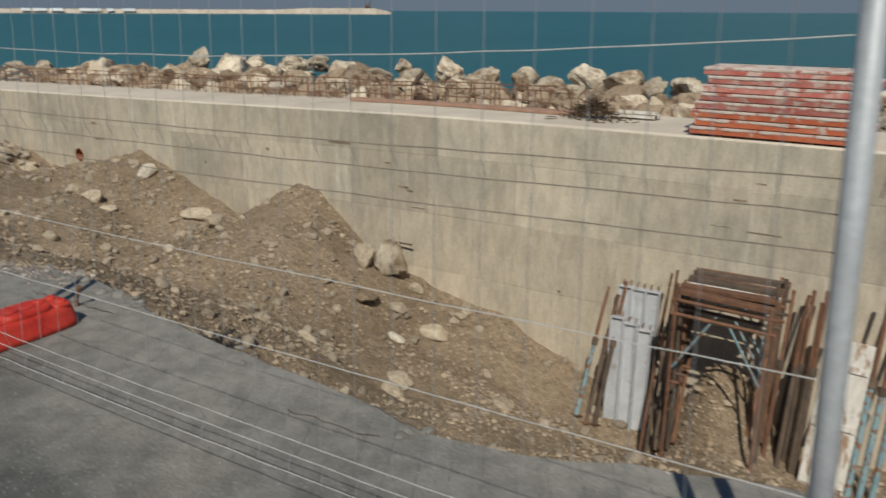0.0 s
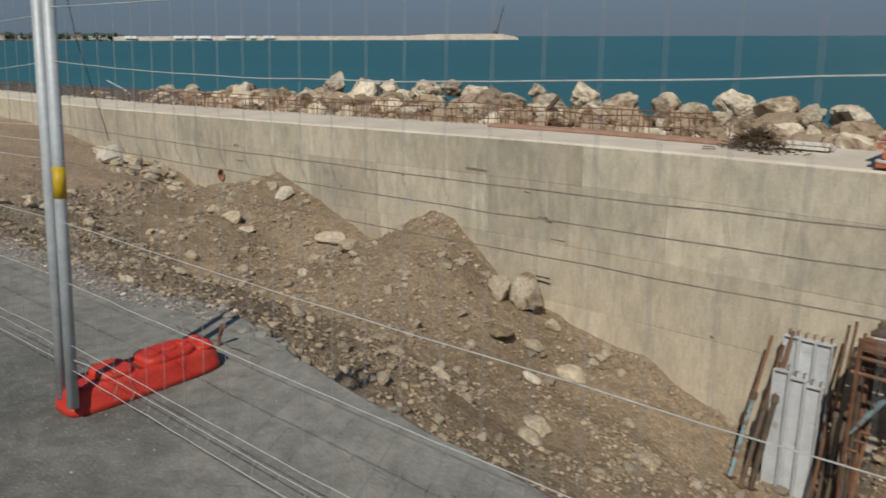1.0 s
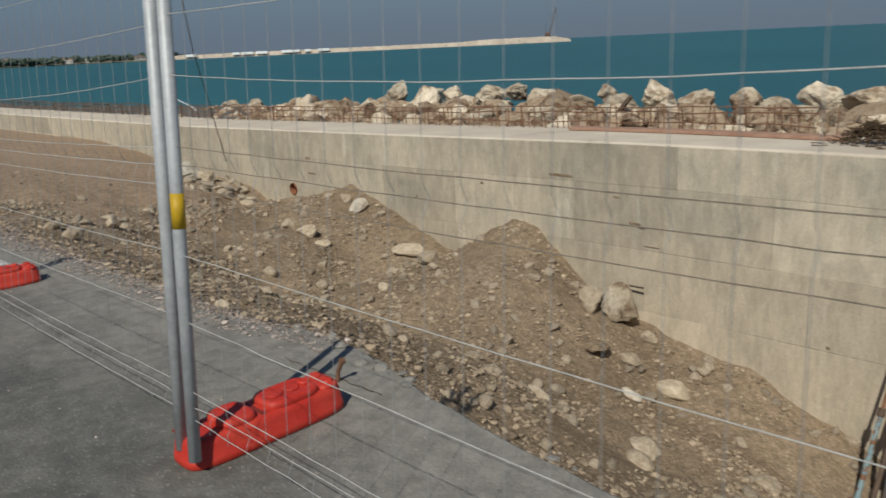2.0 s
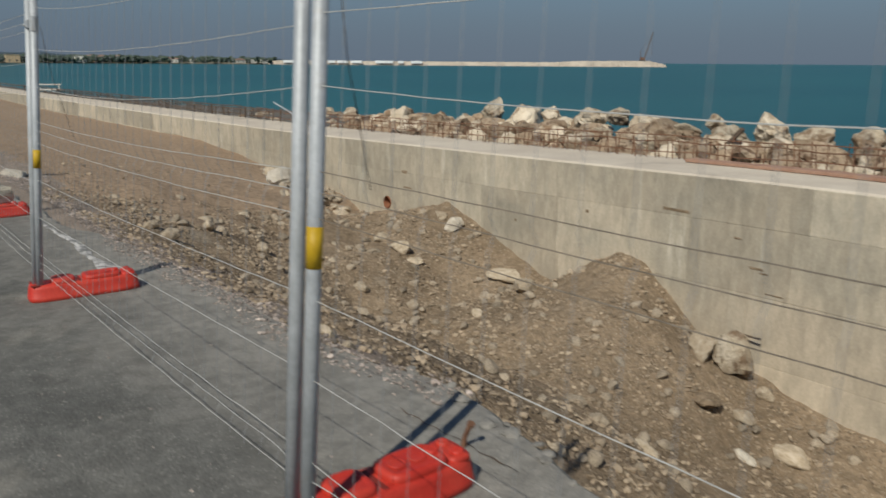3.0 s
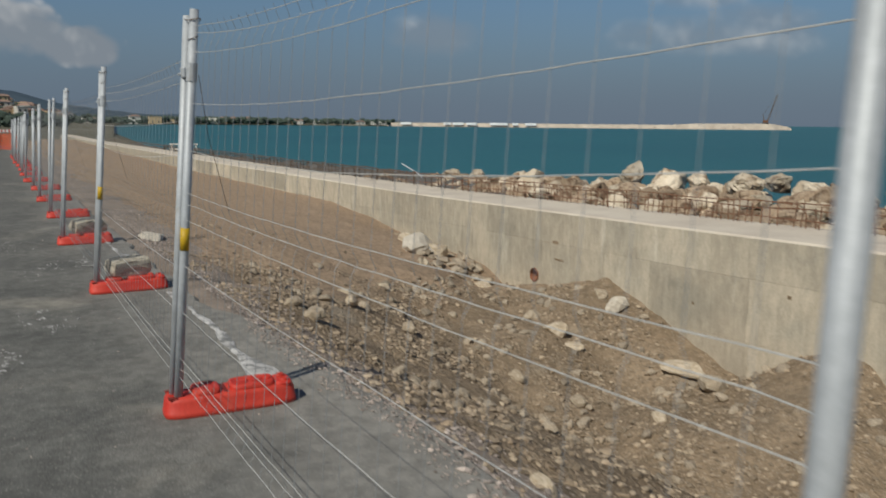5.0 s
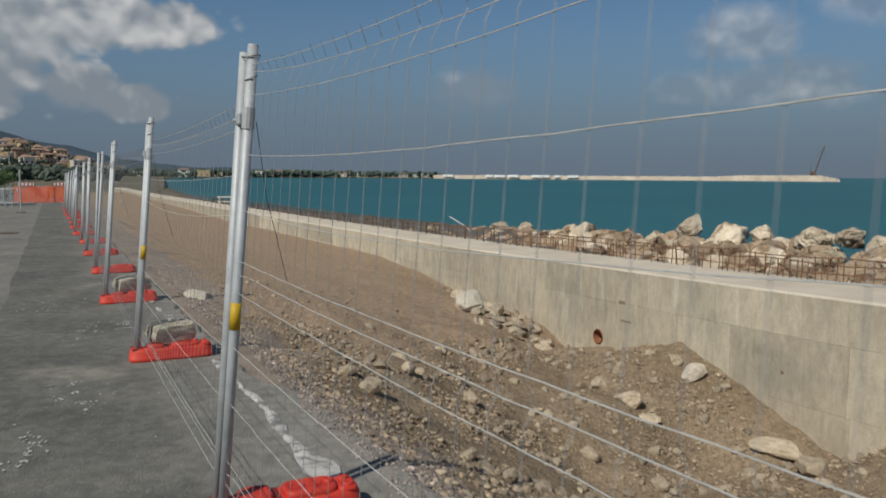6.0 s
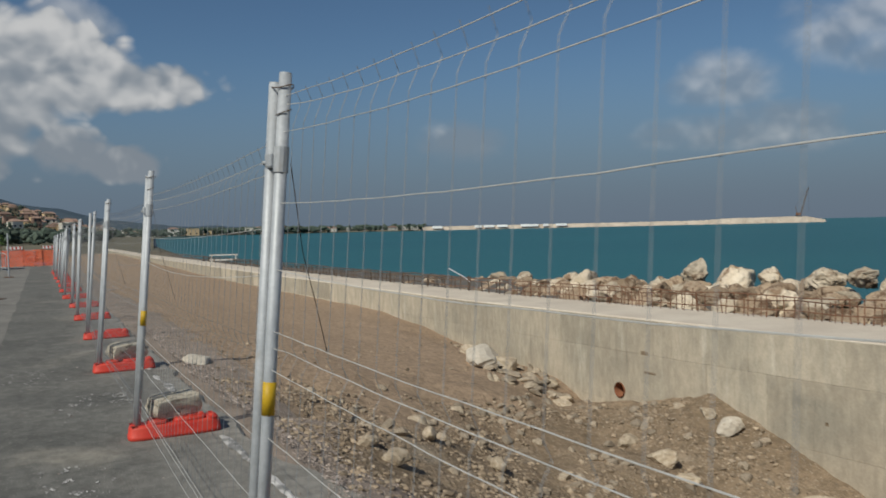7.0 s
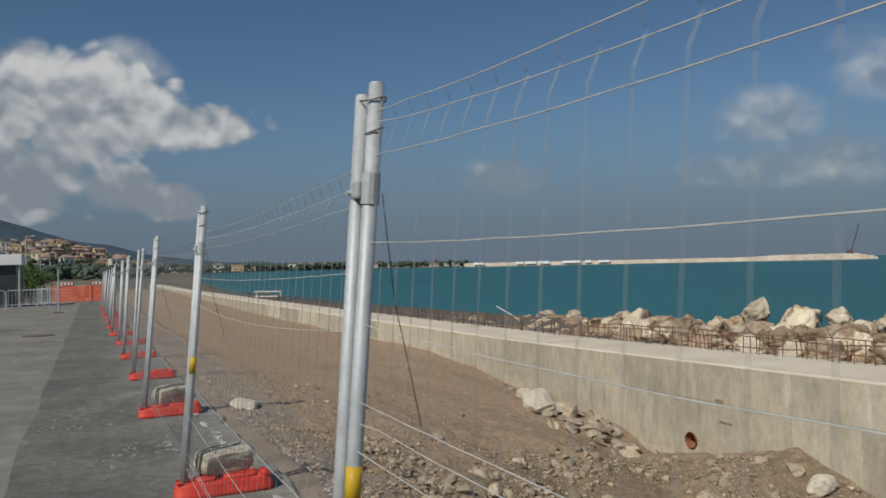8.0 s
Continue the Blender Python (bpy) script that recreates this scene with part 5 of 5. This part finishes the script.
net = thing("orange_net", "sagging orange plastic safety net closing the road", "safety net", pose(-68, 0.65, road_z(-68)))
for k, y in enumerate((-2.3, -0.95, 0.25, 1.45)):
    part("stake", rod([(0, y, 0), (0.02, y, 1.5)], 0.025, 6), RUST, net)
for y0, y1, dx in ((-2.3, -0.95, 0.0), (-0.95, 0.25, 0.05), (0.25, 1.45, 0.0)):
    bm = bmesh.new()
    for k in range(12):
        z = 0.06 + 0.1 * k
        tube(bm, [(dx + 0.03, y0 + (y1 - y0) * s / 6, z + 0.04 * math.sin(s * 1.1 + k * 0.3) - 0.06 * math.sin(math.pi * s / 6)) for s in range(7)], 0.032, 4)
    for k in range(13):
        y = y0 + (y1 - y0) * k / 12
        tube(bm, [(dx + 0.03, y, 0.03), (dx + 0.03, y, 1.18)], 0.012, 4)
    part("netting", bm, ORANGE_NET, net)
for y in (-1.5, 0.8):
    bd = part("warning_board", boxy((0.08, y, 1.34), (0.03, 1.0, 0.2)), WHITE_PAINT, net, "white board with red bars")
    for k in range(4):
        part("red_bar", boxy((0.098, y - 0.36 + 0.24 * k, 1.34), (0.006, 0.1, 0.19)), RED_PLASTIC, bd)


def barrier(x, y, turn):
    t = thing("crowd_barrier", "grey steel crowd barrier at the roadside", "barrier", pose(x, y, road_z(x), 0, 0, turn), "roadside barriers")
    part("frame", rod([(-1.1, 0, 0.05), (-1.1, 0, 1.0), (-1.0, 0, 1.08), (1.0, 0, 1.08), (1.1, 0, 1.0), (1.1, 0, 0.05)], 0.025, 6), STEEL, t)
    part("lower_rail", rod([(-1.1, 0, 0.25), (1.1, 0, 0.25)], 0.018, 6), STEEL, t)
    for k in range(12):
        part("upright", rod([(-1.0 + 2.0 * k / 11, 0, 0.25), (-1.0 + 2.0 * k / 11, 0, 1.07)], 0.009, 4), STEEL, t)
    for s in (-0.8, 0.8):
        part("foot", rod([(s, -0.28, 0.02), (s, 0, 0.2), (s, 0.28, 0.02)], 0.018, 5), STEEL, t)


for x, y, a in ((-54.6, -4.6, 86), (-55, -2.4, 84), (-58, -1.6, 30), (-60.5, -2.3, 20)):
    barrier(x, y, a)
kiosk = thing("kiosk", "dark kiosk with a white fascia board beside the road", "kiosk", pose(-61.5, -5.0, road_z(-61.5)))
part("body", boxy((0, 0, 1.3), (2.6, 3.2, 2.6), bevel=0.03), GLASS_DARK, kiosk)
part("fascia", boxy((0, 0, 2.95), (3.2, 3.9, 0.66), bevel=0.03), WHITE_PAINT, kiosk)
for x, y in ((-1.4, 1.8), (1.4, 1.8)):
    part("pillar", rod([(x, y, 0), (x, y, 2.63)], 0.06, 8), STEEL, kiosk)


def street_lamp(x, y, h):
    t = thing("street_lamp", "tall grey street lamp beside the road", "street lamp", pose(x, y, road_z(x)), "street lamps")
    part("pole", rod([(0, 0, 0), (0, 0, h * 0.5), (0, 0, h)], 0.09, 8), STEEL, t)
    part("arm", rod([(0, 0, h), (0.1, 0.8, h + 0.15)], 0.05, 6), STEEL, t)
    part("lamp_head", boxy((0.1, 1.0, h + 0.15), (0.25, 0.7, 0.12), bevel=0.03), WHITE_PAINT, t)


for x, y, h in ((-154, -8.9, 8.4), (-234, -10.8, 8.2), (-274, -10.2, 8.2)):
    street_lamp(x, y, h)
pole = thing("marker_post", "thin grey steel post standing on the road", "post", pose(-47, -0.6, road_z(-47)))
part("shaft", rod([(0, 0, 0), (0, 0, 2.1)], 0.035, 8), STEEL, pole)
part("foot_plate", boxy((0, 0, 0.015), (0.4, 0.4, 0.03)), RUST, pole)
lid = thing("manhole_cover", "dark round manhole cover in worn asphalt", "manhole cover", pose(-29.5, -0.55, road_z(-29.5) + 0.004))
part("ring", rod([(0, 0, 0), (0, 0, 0.012)], 0.42, 24), DARK_RUST, lid)
part("plate", rod([(0, 0, 0.012), (0, 0, 0.018)], 0.36, 24), DARK_RUST, lid)

# ---- faces of the sea wall, cast panel by panel ----
PIPE = Vector((-13.06, WALL_Y, -0.97))


def cast_panel(x0, x1, t0, t1, push, hole=None):
    """One cast lift of the wall's face; t0 and t1 are depths under the wall's top."""
    g = 0.0008
    xa, xb = x0 - g, x1 + g
    cs = [(xa, -t1 if t1 > 9 else wall_z(xa) - t1 + g), (xb, -t1 if t1 > 9 else wall_z(xb) - t1 + g), (xb, wall_z(xb) - t0 - g), (xa, wall_z(xa) - t0 - g)]
    y, yb = WALL_Y + push, WALL_Y + 0.215
    if hole is None:
        c = 0.005
        verts = [(cs[0][0] - c, y, cs[0][1] + c), (cs[1][0] + c, y, cs[1][1] + c), (cs[2][0] + c, y, cs[2][1] - c), (cs[3][0] - c, y, cs[3][1] - c)]
        verts += [(x, y + 0.002, z) for x, z in cs] + [(x, yb, z) for x, z in cs]
        faces = [(0, 1, 2, 3)] + [(i, (i + 1) % 4, 4 + (i + 1) % 4, 4 + i) for i in range(4)] + [(4 + i, 4 + (i + 1) % 4, 8 + (i + 1) % 4, 8 + i) for i in range(4)]
        return obj("cast_panel", verts, faces, CONCRETE, wall)
    n = 24
    ring = [(hole.x + 0.115 * math.cos(2 * math.pi * k / n), hole.z + 0.115 * math.sin(2 * math.pi * k / n)) for k in range(n)]
    bm = bmesh.new()
    out = [bm.verts.new((x, y, z)) for x, z in cs]
    inn = [bm.verts.new((x, y, z)) for x, z in ring]
    back = [bm.verts.new((x, yb, z)) for x, z in ring]
    edges = [bm.edges.new((out[i], out[(i + 1) % 4])) for i in range(4)] + [bm.edges.new((inn[i], inn[(i + 1) % n])) for i in range(n)]
    bmesh.ops.triangle_fill(bm, use_beauty=True, edges=edges)
    for f in [f for f in bm.faces if all(v in inn for v in f.verts)]:
        bm.faces.remove(f)
    for i in range(n):
        bm.faces.new((inn[i], inn[(i + 1) % n], back[(i + 1) % n], back[i]))
    ob2 = [bm.verts.new((x, yb, z)) for x, z in cs]
    for i in range(4):
        bm.faces.new((out[i], out[(i + 1) % 4], ob2[(i + 1) % 4], ob2[i]))
    return part("cast_panel", bm, CONCRETE, wall)


rnd = random.Random(61)
for t0, t1, off in ((0.022, 0.5, 0.0), (0.5, 1.25, 0.7), (1.25, 2.0, 0.2), (2.0, 3.6, 0.5)):
    x = 5.5 - off
    while x > (-42 if t0 < 1 else -20):
        w = rnd.choice((0.9, 1.25, 1.25, 1.6, 2.1)) if x > -25 else 3.0
        x1 = x - w
        pipe_here = x1 < PIPE.x - 0.14 and x > PIPE.x + 0.14 and wall_z(PIPE.x) - t1 < PIPE.z - 0.13 and wall_z(PIPE.x) - t0 > PIPE.z + 0.13
        near_pipe = t0 == 0.5 and x > PIPE.x + 0.14 and x1 > PIPE.x - 0.2 and x1 < PIPE.x + 0.4
        if near_pipe:
            x1 = PIPE.x - 0.5
            pipe_here = True
        cast_panel(x, x1, t0, t1, rnd.uniform(0.0, 0.003), PIPE if pipe_here else None)
        x = x1
x = -42
run_mesh("far_face", [-42 - 4 * i for i in range(20)], lambda x: [(WALL_Y, -3.0), (WALL_Y, wall_z(x) - 0.022), (WALL_Y + 0.215, wall_z(x) - 0.022), (WALL_Y + 0.215, -3.0)], CONCRETE, wall)
drain = thing("drain_pipe", "rust stained clay drain pipe set in the concrete wall", "drain pipe", pose(PIPE.x, PIPE.y, PIPE.z))
bm = bmesh.new()
tube(bm, [(0, -0.012, 0), (0, 0.2, 0)], 0.112, 24, caps=False)
tube(bm, [(0, -0.012, 0), (0, 0.2, 0)], 0.098, 24, caps=False)
part("barrel", bm, CLAY_PIPE, drain)
# dark disc closes the back of the barrel
bm = bmesh.new()
tube(bm, [(0, 0.195, 0), (0, 0.205, 0)], 0.11, 24)
part("silt_plug", bm, DARK_RUST, drain, "dark disc at the back of the pipe")
# thin darker slabs on the face paint the shade inside chips
for x, z, w, h in ((-7.0, -0.19, 0.36, 0.035), (-6.18, -0.38, 0.09, 0.02), (-5.93, -0.67, 0.15, 0.028), (-5.84, -0.71, 0.1, 0.02), (-5.7, -0.92, 0.2, 0.012), (-12.53, -0.37, 0.14, 0.05), (-12.43, -0.63, 0.22, 0.03),
                   (-8.36, -0.41, 0.05, 0.04), (-9.72, -0.75, 0.04, 0.04), (-3.68, -1.65, 0.04, 0.03), (-1.76, -0.29, 0.12, 0.02), (-1.9, -0.58, 0.3, 0.012), (-1.5, -0.6, 0.34, 0.014), (-1.58, -0.1, 0.1, 0.016)):
    ob = part("chipped_recess", boxy((x, WALL_Y + 0.001, z), (w, 0.008, h), bevel=0.002), SOIL if w != 0.3 else LUMP, wall, "dark slab painting the shade of a chip")
b = thing("tie_rod", "rusty tie rod end sticking out of the wall", "tie rod", pose(-6.1, WALL_Y, -1.42))
part("stub", rod([(0, 0.05, 0), (0.03, -0.06, 0.0), (0.36, -0.09, 0.02)], 0.011, 6), DARK_RUST, b)
